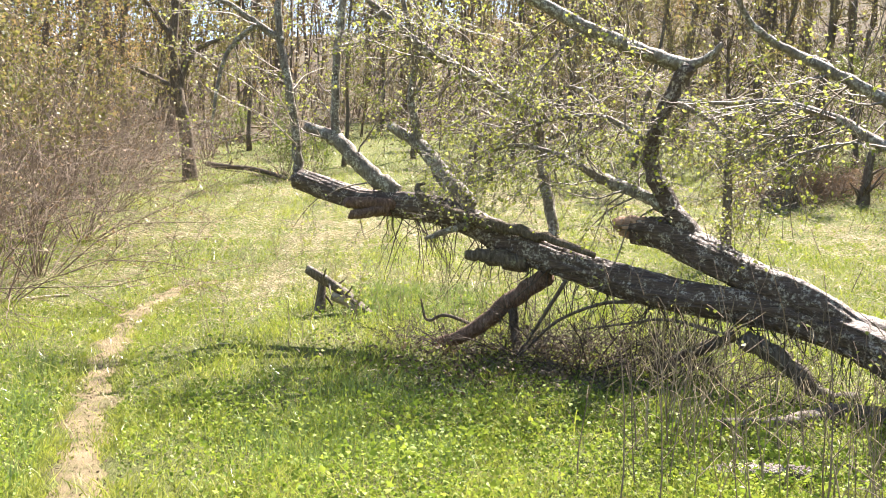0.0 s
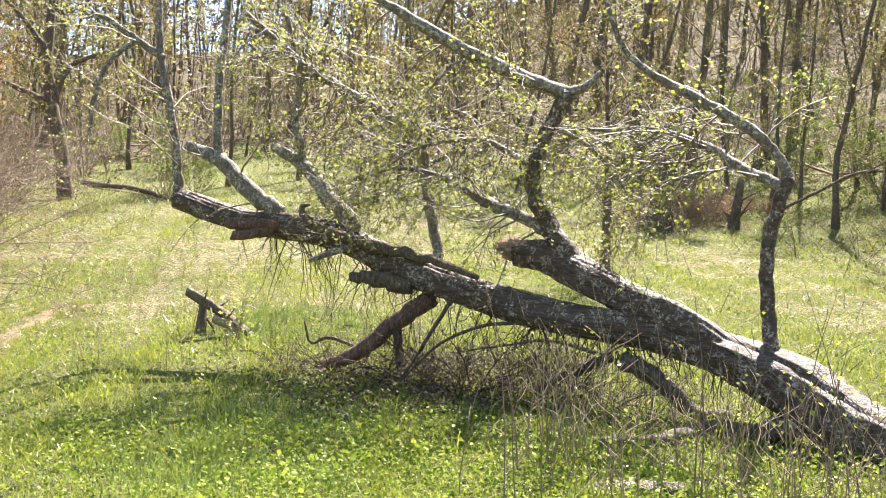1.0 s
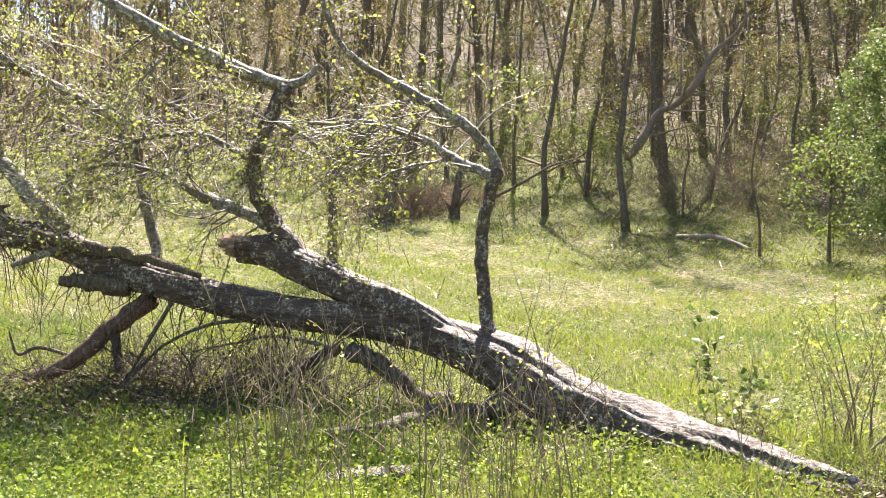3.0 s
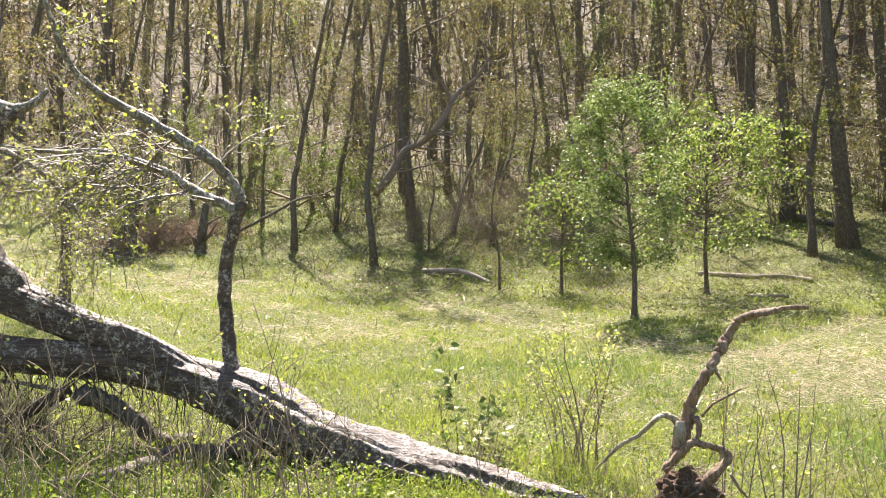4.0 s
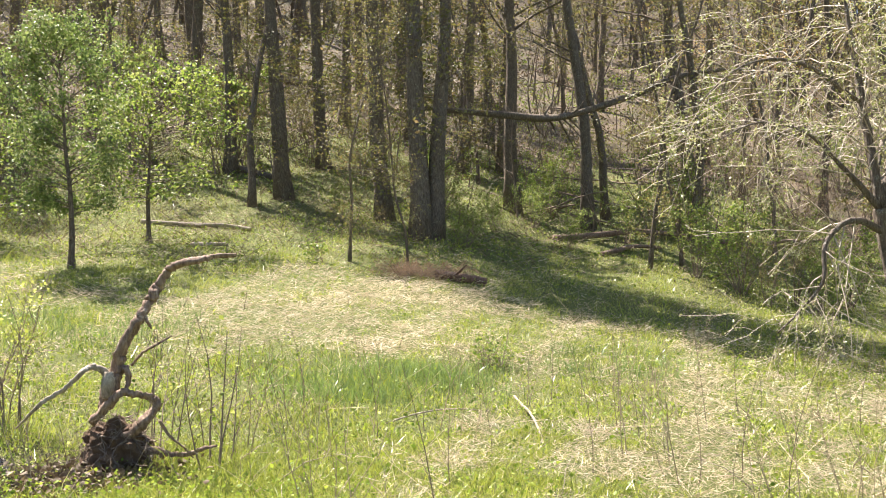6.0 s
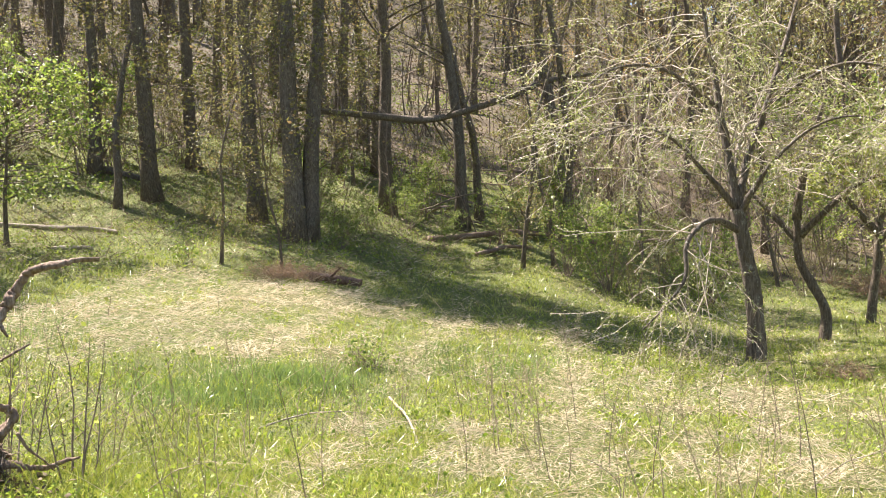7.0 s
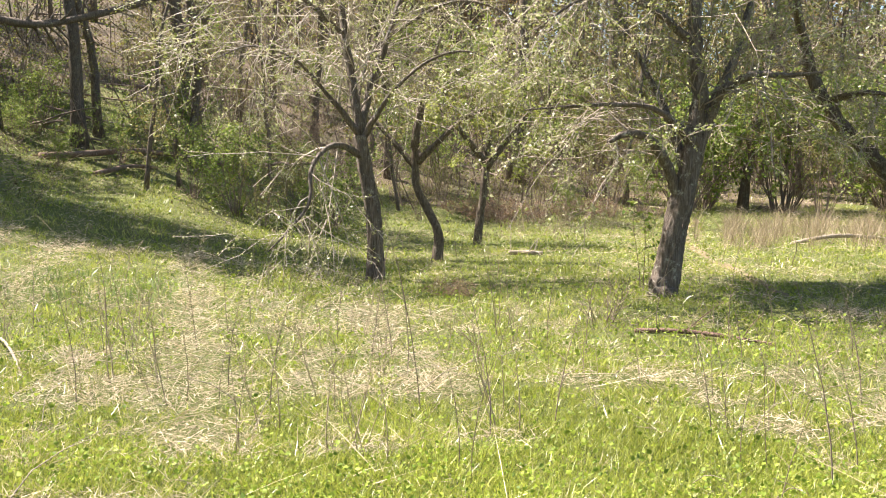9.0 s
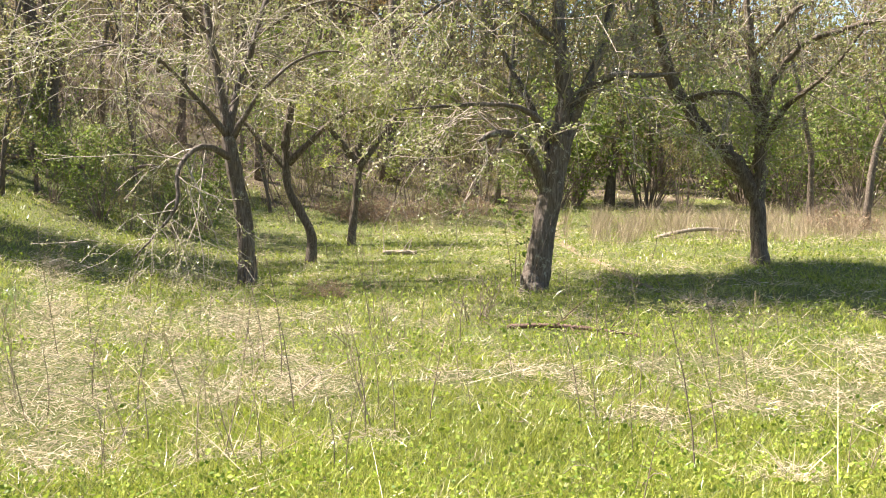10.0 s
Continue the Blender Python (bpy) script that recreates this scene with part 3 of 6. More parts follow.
    h = size * rng.uniform(0.5, 1.2, n)
    tip = base + np.stack([np.cos(a) * q * h * 1.3, np.sin(a) * q * h * 1.3, h * (1.0 - 0.75 * q)], 1)
    tagged(new("dry_tufts", blades("dry_tufts", base, tip, 0.0024 * (cr[k] / 5) ** 0.5, M_STRAW, rng, -0.25)), "bleached standing tufts of old grass", "grass", kind="stuff")
    # low broad-leaved herbs between the blades
    x, y, r = scatter(rng, 430000, 4.2, 24, 1.75)
    patch = np.sin(0.8 * x - 0.5 * y + 2) * np.sin(0.6 * y + 0.9 * x) + 0.5 * np.sin(3.3 * x) * np.sin(2.9 * y + 1)
    keep = (rng.random(len(x)) < 0.68 + 0.4 * patch) & (rng.random(len(x)) > dryness(x, y) * 1.2) & (on_path(x, y, line) > 0.02)
    keep &= rng.random(len(x)) < np.interp(np.degrees(np.arctan2(x, y)), [38, 58], [1.0, 0.5]) * np.interp(r, [8, 16], [1.0, 0.6])
    x, y, r = x[keep], y[keep], r[keep]
    n = len(x)
    p = np.stack([x, y, terrain(x, y) + rng.uniform(0.015, 0.12, n)], 1)
    tagged(new("meadow_herbs", leaves("meadow_herbs", p, 0.019 * (r / 5) ** 0.35 * rng.uniform(0.5, 1.7, n), M_HERB, rng, -0.1, 0.8)), "low yellow-green broad-leaved herbs in the grass", "plant", kind="stuff")
    # scraps of leaf and straw on the trodden earth
    q = line[rng.integers(0, len(line), 2600)]
    x, y = q[:, 0] + rng.normal(size=2600) * 0.17, q[:, 1] + rng.normal(size=2600) * 0.17
    p = np.stack([x, y, terrain(x, y) + 0.026], 1)
    tagged(new("path_litter", leaves("path_litter", p, 0.026, M_FALLEN_LEAF, rng, 0.0, 0.5)), "brown scraps of leaf on the footpath", "leaf litter", kind="stuff")
    # grass and moss that creep over the trodden earth from its edges
    count = 26000
    k = rng.integers(0, len(line) - 1, count)
    step = line[k + 1, :2] - line[k, :2]
    side = np.stack([-step[:, 1], step[:, 0]], 1) / (np.linalg.norm(step, axis=1, keepdims=True) + 1e-9)
    u = rng.choice([-1, 1], count) * (1.0 - 0.75 * rng.random(count) ** 1.6) + 0.08 * rng.normal(size=count)
    xy = line[k, :2] + step * rng.random((count, 1)) + side * (u * line[k, 3] * 1.05)[:, None]
    x, y = xy[:, 0], xy[:, 1]
    keep = rng.random(count) < np.clip(0.35 + 0.9 * np.sin(3.1 * x + 2.3 * y) * np.sin(2.7 * y - 3.7 * x) + 0.8 * (np.abs(u) - 0.6), 0, 1)
    x, y = x[keep], y[keep]
    base = np.stack([x, y, terrain(x, y) + 0.012], 1)
    h = rng.uniform(0.02, 0.07, len(x))
    tip = base + np.stack([rng.normal(size=len(x)) * 0.7 * h, rng.normal(size=len(x)) * 0.7 * h, h], 1)
    tagged(new("path_edge_grass", blades("path_edge_grass", base, tip, rng.uniform(0.004, 0.009, len(x)), M_GRASS, rng, 0.3)), "short grass creeping over the edges of the footpath", "grass", kind="stuff")
    # sparser grass round the standpoint and behind it
    a, r = rng.uniform(-np.pi, np.pi, 90000), 18 * rng.random(90000) ** 0.75
    turn = np.degrees(a)
    keep = (r < 3.5) | (turn < -32) | (turn > 140)
    x, y = r[keep] * np.sin(a[keep]), r[keep] * np.cos(a[keep])
    keep = on_path(x, y, line) > 0
    x, y = x[keep], y[keep]
    base = np.stack([x, y, terrain(x, y) - 0.01], 1)
    h = rng.uniform(0.05, 0.12, len(x))
    tip = base + np.stack([rng.normal(size=len(x)) * 0.5 * h, rng.normal(size=len(x)) * 0.5 * h, h], 1)
    tagged(new("trodden_grass", slivers("trodden_grass", base, tip, np.full(len(x), 0.011), M_GRASS, rng)), "short grass round the standpoint", "grass", kind="stuff")
    # a bed of larger leaves under and before the fallen trunk
    turn, r = np.radians(rng.uniform(-14, 34, 26000)), rng.uniform(4.3, 8.6, 26000)
    x, y = r * np.sin(turn), r * np.cos(turn)
    bed = np.sin(1.9 * x + 0.6 * y) * np.sin(1.4 * y - 1.1 * x + 0.7) + 0.6 * np.sin(4.2 * x) * np.sin(3.7 * y)
    keep = (rng.random(len(x)) < 0.35 + 0.5 * bed) & (on_path(x, y, line) > 0.3)
    x, y = x[keep], y[keep]
    p = np.stack([x, y, terrain(x, y) + rng.uniform(0.03, 0.17, len(x))], 1)
    tagged(new("leafy_herbs", leaves("leafy_herbs", p, 0.032 * rng.uniform(0.5, 1.5, len(x)), M_HERB, rng, -0.1, 0.85)), "bed of broad yellow-green leaves by the fallen trunk", "plant", kind="stuff")
    # fallen leaves on the floor of the wood
    x, y, r = scatter(rng, 90000, 15, 75, 0.9, -40, 112)
    turn = np.degrees(np.arctan2(x, y))
    keep = (rng.random(len(x)) < scrub(x, y) * 0.45) | (r > np.interp(turn, EDGE_TURNS, EDGE_REACH) - 1 + rng.normal(size=len(x)) * 2.5)
    x, y, r = x[keep], y[keep], r[keep]
    p = np.stack([x, y, terrain(x, y) + rng.uniform(0.0, 0.05, len(x))], 1)
    tagged(new("leaf_litter", leaves("leaf_litter", p, 0.085 * (r / 30) ** 0.8, M_FALLEN_LEAF, rng, 0.0, 0.7)), "brown leaf litter on the floor of the wood", "leaf litter", kind="stuff")
    # low green growth on the floor of the wood, in drifts
    x, y, r = scatter(rng, 170000, 17, 66, 0.7, 8, 104)
    drift = np.sin(0.42 * x + 0.2 * y) * np.sin(0.5 * y - 0.3 * x + 0.6) + 0.7 * np.sin(1.3 * x + 0.4 * y) * np.sin(1.1 * y - 0.7 * x) + 0.4 * np.sin(3.1 * x) * np.sin(2.7 * y + 1)
    keep = (rng.random(len(x)) < 0.42 + 0.5 * drift - 0.35 * np.clip((r - 36) / 24, 0, 1)) & (rng.random(len(x)) < scrub(x, y) + 0.15)
    x, y, r = x[keep], y[keep], r[keep]
    p = np.stack([x, y, terrain(x, y) + rng.uniform(0.02, 0.20, len(x))], 1)
    tagged(new("woodland_herbs", leaves("woodland_herbs", p, 0.055 * (r / 22) ** 0.8, M_HERB, rng, -0.1, 0.7)), "low green herbs on the floor of the wood", "plant", kind="stuff")
    x, y, r = scatter(rng, 17000, 15, 46, 0.9, 8, 100)
    keep = rng.random(len(x)) < scrub(x, y)
    x, y, r = x[keep], y[keep], r[keep]
    n = len(x)
    base = np.stack([x, y, terrain(x, y)], 1)
    h, a, rise = rng.uniform(0.15, 0.75, n), rng.uniform(0, 6.28, n), rng.uniform(0.1, 1.2, n)
    tip = base + np.stack([np.cos(a) * h, np.sin(a) * h, rise * h], 1)
    tagged(new("dead_stems", blades("dead_stems", base, tip, 0.010 * (r / 20) ** 0.7, M_FALLEN_LEAF, rng, 0.2)), "brown dead stems at the foot of the slope", "plant", kind="stuff")


def build_tall_dead_grass():
    """The stand of last year's tall grass at the far end of the meadow."""
    rng = np.random.default_rng(31)
    turn, r = rng.uniform(112.5, 139, 26000), 19.5 + 8 * rng.random(26000)
    turn2, r2 = rng.uniform(100, 112, 1300), rng.uniform(21, 30, 1300)
    turn, r = np.concatenate([turn, turn2]), np.concatenate([r, r2])
    lump = np.sin(turn * 1.9 + r) * np.sin(r * 1.3 - turn * 0.8) + 0.6 * np.sin(turn * 4.1) * np.sin(r * 2.9 + 1)
    keep = (r > 20.8 + 1.2 * np.sin(turn * 0.7) + 0.8 * np.sin(turn * 2.1) + rng.normal(size=len(r)) * 0.9) & (np.abs(turn - 113.4) > 0.7) & (rng.random(len(r)) < 0.6 + 0.5 * lump)
    lump = lump[keep]
    turn, r = np.radians(turn[keep]), r[keep]
    x, y = r * np.sin(turn), r * np.cos(turn)
    n = len(x)
    base = np.stack([x, y, terrain(x, y) - 0.02], 1)
    h = rng.uniform(0.10, 0.52, n) * (1 + 0.5 * lump)
    lean = rng.normal(size=(n, 2)) * 0.45
    tip = base + np.stack([lean[:, 0] * h, lean[:, 1] * h, h], 1)
    tagged(new("tall_dead_grass", blades("tall_dead_grass", base, tip, rng.uniform(0.004, 0.010, n), M_REED, rng, 0.2)), "stand of tall bleached dead grass", "grass", kind="stuff")


def build_far_woods():
    """The wood that closes the view: thin trunks and a haze of small leaves, too far off to count."""
    rng = np.random.default_rng(41)
    tw, places = Twigs(), []
    for k in range(1900):
        turn = rng.uniform(-52, 150) if k < 1400 else rng.uniform(88, 150)
        r = rng.uniform(max(48, edge(turn) + 8), 135)
        if 16 < turn < 92 and r < 58:
            continue
        p = np.array(spot(turn, r, -0.5))
        h = rng.uniform(10, 19)
        line, _ = wander(rng, p, unit(np.array([rng.normal() * 0.07, rng.normal() * 0.07, 1.0])), h, rng.uniform(0.05, 0.16), 0.03, 6, 0.10, 0.08)
        tw.add(line)
        for l in branch_out(rng, line, 13, 0.08, 1.0, 0.9, 3.0, tw, 3, 0.3, 0.2, 0.03, 2):
            places.append(l)
    tagged(new("far_wood", tw.mesh("far_wood", M_BARK_GREY)), "grey spring wood closing the valley", "woods", kind="stuff")
    p = along(rng, places, 12, 0.6)
    turn = np.degrees(np.arctan2(p[:, 0], p[:, 1]))
    r = np.hypot(p[:, 0], p[:, 1])
    pick = rng.random(len(p)) < 0.5 + 0.3 * np.sin(turn * 0.35) + np.where(turn > 104, 0.3, 0) - np.where((turn > 34) & (turn < 70), 0.35, 0)
    for name, sel, mat, lab in (("far_foliage", pick, M_LEAF_FOREST, "thin yellow-green foliage of the far wood"), ("far_buds", ~pick, M_BUD, "brownish buds of the far wood")):
        tagged(new(name, leaves(name, p[sel], 0.33 * (r[sel] / 80) ** 0.6, mat, rng, 0.1, 0.7)), lab, "woods", kind="stuff")


def build_undergrowth():
    """Bare saplings and thin brushwood between the trees of the slope, past counting."""
    rng = np.random.default_rng(43)
    tw, tips = Twigs(), []
    for k in range(1200):
        turn = rng.uniform(-30, 106)
        r = edge(turn) + 0.5 + 34 * rng.random() ** 1.3
        if 40 < turn < 82 and rng.random() < 0.5:
            continue
        p = np.array(spot(turn, r, -0.05))
        d = unit(np.array([rng.normal() * 0.22, rng.normal() * 0.22, 1.0]))
        line, _ = wander(rng, p, d, rng.uniform(1.2, 6.0), rng.uniform(0.012, 0.035) * (r / 28), 0.006, 5, 0.10, 0.03)
        tw.add(line)
        tips += branch_out(rng, line, 6, 0.2, 1.0, 0.85, 1.3, tw, 3, 0.5, 0.18, 0.02, 2)
    for _ in range(160):
        turn = rng.uniform(-25, 104)
        r = edge(turn) + 1 + 26 * rng.random()
        p = np.array(spot(turn, r, 0.08))
        a = rng.uniform(0, 6.28)
        line, _ = wander(rng, p, unit(np.array([math.cos(a), math.sin(a), rng.uniform(0, 0.5)])), rng.uniform(1.5, 5), rng.uniform(0.03, 0.09), 0.02, 5, 0.10, -0.04)
        line[:, 2] = np.maximum(line[:, 2], terrain(line[:, 0], line[:, 1]) + 0.03)
        tw.add(line)
    tagged(new("undergrowth", tw.mesh("undergrowth", M_TWIG_BROWN)), "bare brown brushwood between the trees", "woods", kind="stuff")
    tagged(new("undergrowth_leaves", leaves("undergrowth_leaves", along(rng, tips, 6, 0.12), 0.045, M_LEAF_FOREST, rng)), "sparse new leaves on the brushwood", "woods", kind="stuff")


# ---------------------------------------------------------------- trees
def thing(name, place, label, category, group=""):
    ob = new(name)
    ob.empty_display_size = 0.2
    ob.location = place
    return tagged(ob, label, category, group)


def limbed_tree(name, label, category, base, limbs, bark_mat, limb_mat, twig_mat, leaf_mat, seed, shoots=7, shoot_len=0.9, droop=-0.05,
                twigs=5, twig_len=0.35, per_twig=4, leaf=0.035, trunk_sides=18, knots=0.1, flute=0.0, least=0.0, finest=True, ridge=0.0, top=99.0, top_each=0, dense=1.0):
    """A tree whose trunk and limbs follow given lines (world places); shoots, twigs and leaves grow from the limbs."""
    rng = np.random.default_rng(seed)
    root = thing(name, base, label, category)
    o = np.array([*base, 0.0])
    fine, ends = Twigs(), []
    for i, (kind, pts) in enumerate(limbs):
        line = smooth_line(np.array(pts) - o, 6 if i else 14)
        thick = kind in ("trunk", "stem")
        line[:, :3] += rng.normal(size=(len(line), 3)) * np.minimum(0.012, line[:, 3:] * (0.012 if thick else 0.12))
        t = Tubes()
        t.add(line, trunk_sides if thick else 10, knots if thick else 0.09, seed + i, True, flute if i == 0 else 0, ridge if thick else 0)
        part(kind, t.mesh(kind, bark_mat if thick or kind == "bough" else M_BARK_APPLE if kind == "prop_bough" else M_TORN if kind == "torn_end" else M_HEART if kind in ("cut_stub", "broken_bough") else M_BARK_DARK if kind in ("torn_bark", "dead_bough") else limb_mat), root)
        if kind in ("limb", "branch"):
            ends.append((kind, line))
    second = []
    for kind, line in ends:
        L = np.linalg.norm(np.diff(line[:, :3], axis=0), axis=1).sum()
        second += branch_out(rng, line, max(2, int(shoots * L / 1.6 * (dense if kind == "branch" else 1.0))), 0.1, 1.0, 1.0, shoot_len, fine, 5, 0.35, 0.2, droop, 6, 0, 0.013)
    third = []
    for line in second:
        third += branch_out(rng, line, twigs, 0.1, 1.0, 0.85, twig_len, fine, 3, 0.55, 0.22, droop, 3, 0, 0.006)
    fourth = []
    for line in third[::2] if finest else ():
        fourth += branch_out(rng, line, 2, 0.2, 0.9, 0.8, twig_len * 0.5, fine, 3, 0.7, 0.2, droop, 2, 0, 0.004)
    third += fourth
    for group in fine.lines.values():
        for l in group:
            l[:, 3] = np.maximum(l[:, 3], least)
    tagged(part("twigwork", fine.mesh("twigwork", twig_mat), root, "dense grey spring twigs"), kind="stuff")
    if per_twig:
        p = along(rng, third + second, per_twig, 0.02)
        # extra leaves above the height top, to thicken the shade the crown casts
        high = [l for l in third if l[0, 2] > top]
        if high:
            p = np.concatenate([p, along(rng, high, top_each, 0.08)])
        tagged(part("foliage", leaves("foliage", p, leaf, leaf_mat, rng, 0.2, 0.7), root, "small fresh leaves just opening"), kind="stuff")
    return root


def forest_tree(seed, height, radius, bark_mat, leaf_mat, first=0.35, limbs=12, limb_len=3.0, leaf_each=6, leaf=0.08, jitter=0.05, up=0.03, low_twigs=6, label=""):
    """A tall woodland tree with a slender crown; returns its root, standing at the origin."""
    rng = np.random.default_rng(seed)
    root = thing("forest_tree", (0, 0, 0), label, "tree", "trees of the wood")
    line, _ = wander(rng, np.zeros(3), np.array([0, 0, 1.0]), height, radius, radius * 0.25, 16, jitter, 0.10)
    line[0, 3] *= 1.45
    line[0, 2] = -0.35
    t = Tubes()
    t.add(line, 9, 0.08, seed)
    part("trunk", t.mesh("trunk", bark_mat), root)
    b, tips = Twigs(), []
    main = branch_out(rng, line, limbs, first, 0.98, 0.9, limb_len, b, 5, 0.35, 0.14, up, 4)
    main += branch_out(rng, line, low_twigs, 0.08, 0.45, 1.2, limb_len * 0.45, b, 3, 0.10, 0.16, 0.0, 3)
    for l in main:
        tips += branch_out(rng, l, 4, 0.3, 1.0, 0.8, limb_len * 0.4, b, 3, 0.5, 0.18, up, 2)
    p = along(rng, tips + main, leaf_each, 0.15)
    tagged(part("branchwork", b.mesh("branchwork", bark_mat), root), kind="stuff")
    # leaves are enlarged high in the crown so that it shades the ground more
    tagged(part("foliage", leaves("foliage", p, leaf * (1 + 1.4 * np.clip((p[:, 2] - 9) / 4, 0, 1)), leaf_mat, rng), root, "sparse young spring leaves"), kind="stuff")
    return root


def shrub(seed, name, label, stems, height, spread, twig_mat, leaf_mat=None, leaf_each=0, leaf=0.05, radius=0.012, pull=0.05, twigs=8, twig_len=0.4, category="shrub", group="", sub=0, crook=0.10):
    """A many-stemmed bush, bare or in leaf; stands at the origin."""
    rng = np.random.default_rng(seed)
    root = thing(name, (0, 0, 0), label, category, group)
    s, b, fine = Tubes(), Twigs(), []
    for _ in range(stems):
        a = rng.uniform(0, 6.28)
        q = rng.uniform(0, 1) ** 0.5
        d = unit(np.array([math.cos(a) * spread * q, math.sin(a) * spread * q, 1.0]))
        line, _ = wander(rng, np.array([math.cos(a) * 0.12 * q, math.sin(a) * 0.12 * q, -0.04]), d, height * rng.uniform(0.6, 1.1), radius * rng.uniform(0.7, 1.3), radius * 0.2, 9, crook, pull)
        s.add(line[::2] if len(line) > 8 else line, 4, 0, seed, False)
        l2 = branch_out(rng, line, twigs, 0.2, 1.0, 0.75, twig_len, b, 3, 0.5, 0.16, pull * 0.5, 3)
        fine += l2
        for l in l2[:sub]:
            fine += branch_out(rng, l, 3, 0.2, 1.0, 0.7, twig_len * 0.5, b, 3, 0.6, 0.2, 0, 2)
    tagged(part("stemwork", s.mesh("stemwork", twig_mat), root), kind="stuff")
    tagged(part("twigwork", b.mesh("twigwork", twig_mat), root), kind="stuff")
    if leaf_mat:
        tagged(part("foliage", leaves("foliage", along(rng, fine, leaf_each, 0.04), leaf, leaf_mat, rng, 0.25, 0.7), root), kind="stuff")
    return root


def log(name, label, pts, material, knots=0.12, sides=12, stubs=3, seed=1, reach=0.5):
    """A log or dead bough along a line of (x, y, z, radius)."""
    rng = np.random.default_rng(seed)
    p = np.array(pts, float)
    o = Vector(p[0, :3])
    root = thing(name, o, label, "log")
    line = smooth_line(p - np.array([*o, 0]), 6)
    t = Tubes()
    t.add(line, sides, knots, seed)
    part("trunk", t.mesh("trunk", material), root)
    if stubs:
        b = Tubes()
        branch_out(rng, line, stubs, 0.15, 0.95, 1.0, reach, b, 5, 0.4, 0.12, 0.05, 4)
        tagged(part("branchwork", b.mesh("branchwork", material), root), kind="stuff")
    return root


def lying(a, b, radius, sag=0.0, n=4):
    """A line for a log that lies on the ground between two (turn, reach) places."""
    out = []
    for i in range(n + 1):
        u = i / n
        p = spot(a[0] + (b[0] - a[0]) * u, a[1] + (b[1] - a[1]) * u)
        out.append((p.x, p.y, p.z + radius * 0.75 + sag * math.sin(math.pi * u), radius * (1.0 - 0.35 * u)))
    return out


def stand(turn, r, spin=0.0, scale=1.0, lean=0.0, toward=0.0):
    """The pose that sets a thing on the ground; lean degrees toward a direction."""
    p = spot(turn, r, -0.03)
    ax = Vector((math.cos(radians(toward)), -math.sin(radians(toward)), 0))
    return Matrix.Translation(p) @ Matrix.Rotation(-radians(lean), 4, ax) @ Matrix.Rotation(radians(spin), 4, "Z") @ Matrix.Scale(scale, 4)


build_ground()
build_path(path_line(), "narrow trodden footpath of bare pale earth")
build_path(smooth_line([(*spot(t, r), 0.13) for t, r in ((119, 12.6), (116.5, 15), (114.3, 18), (113.4, 21), (113.2, 24), (113.8, 28))], 8), "faint footpath leading through the far grass")

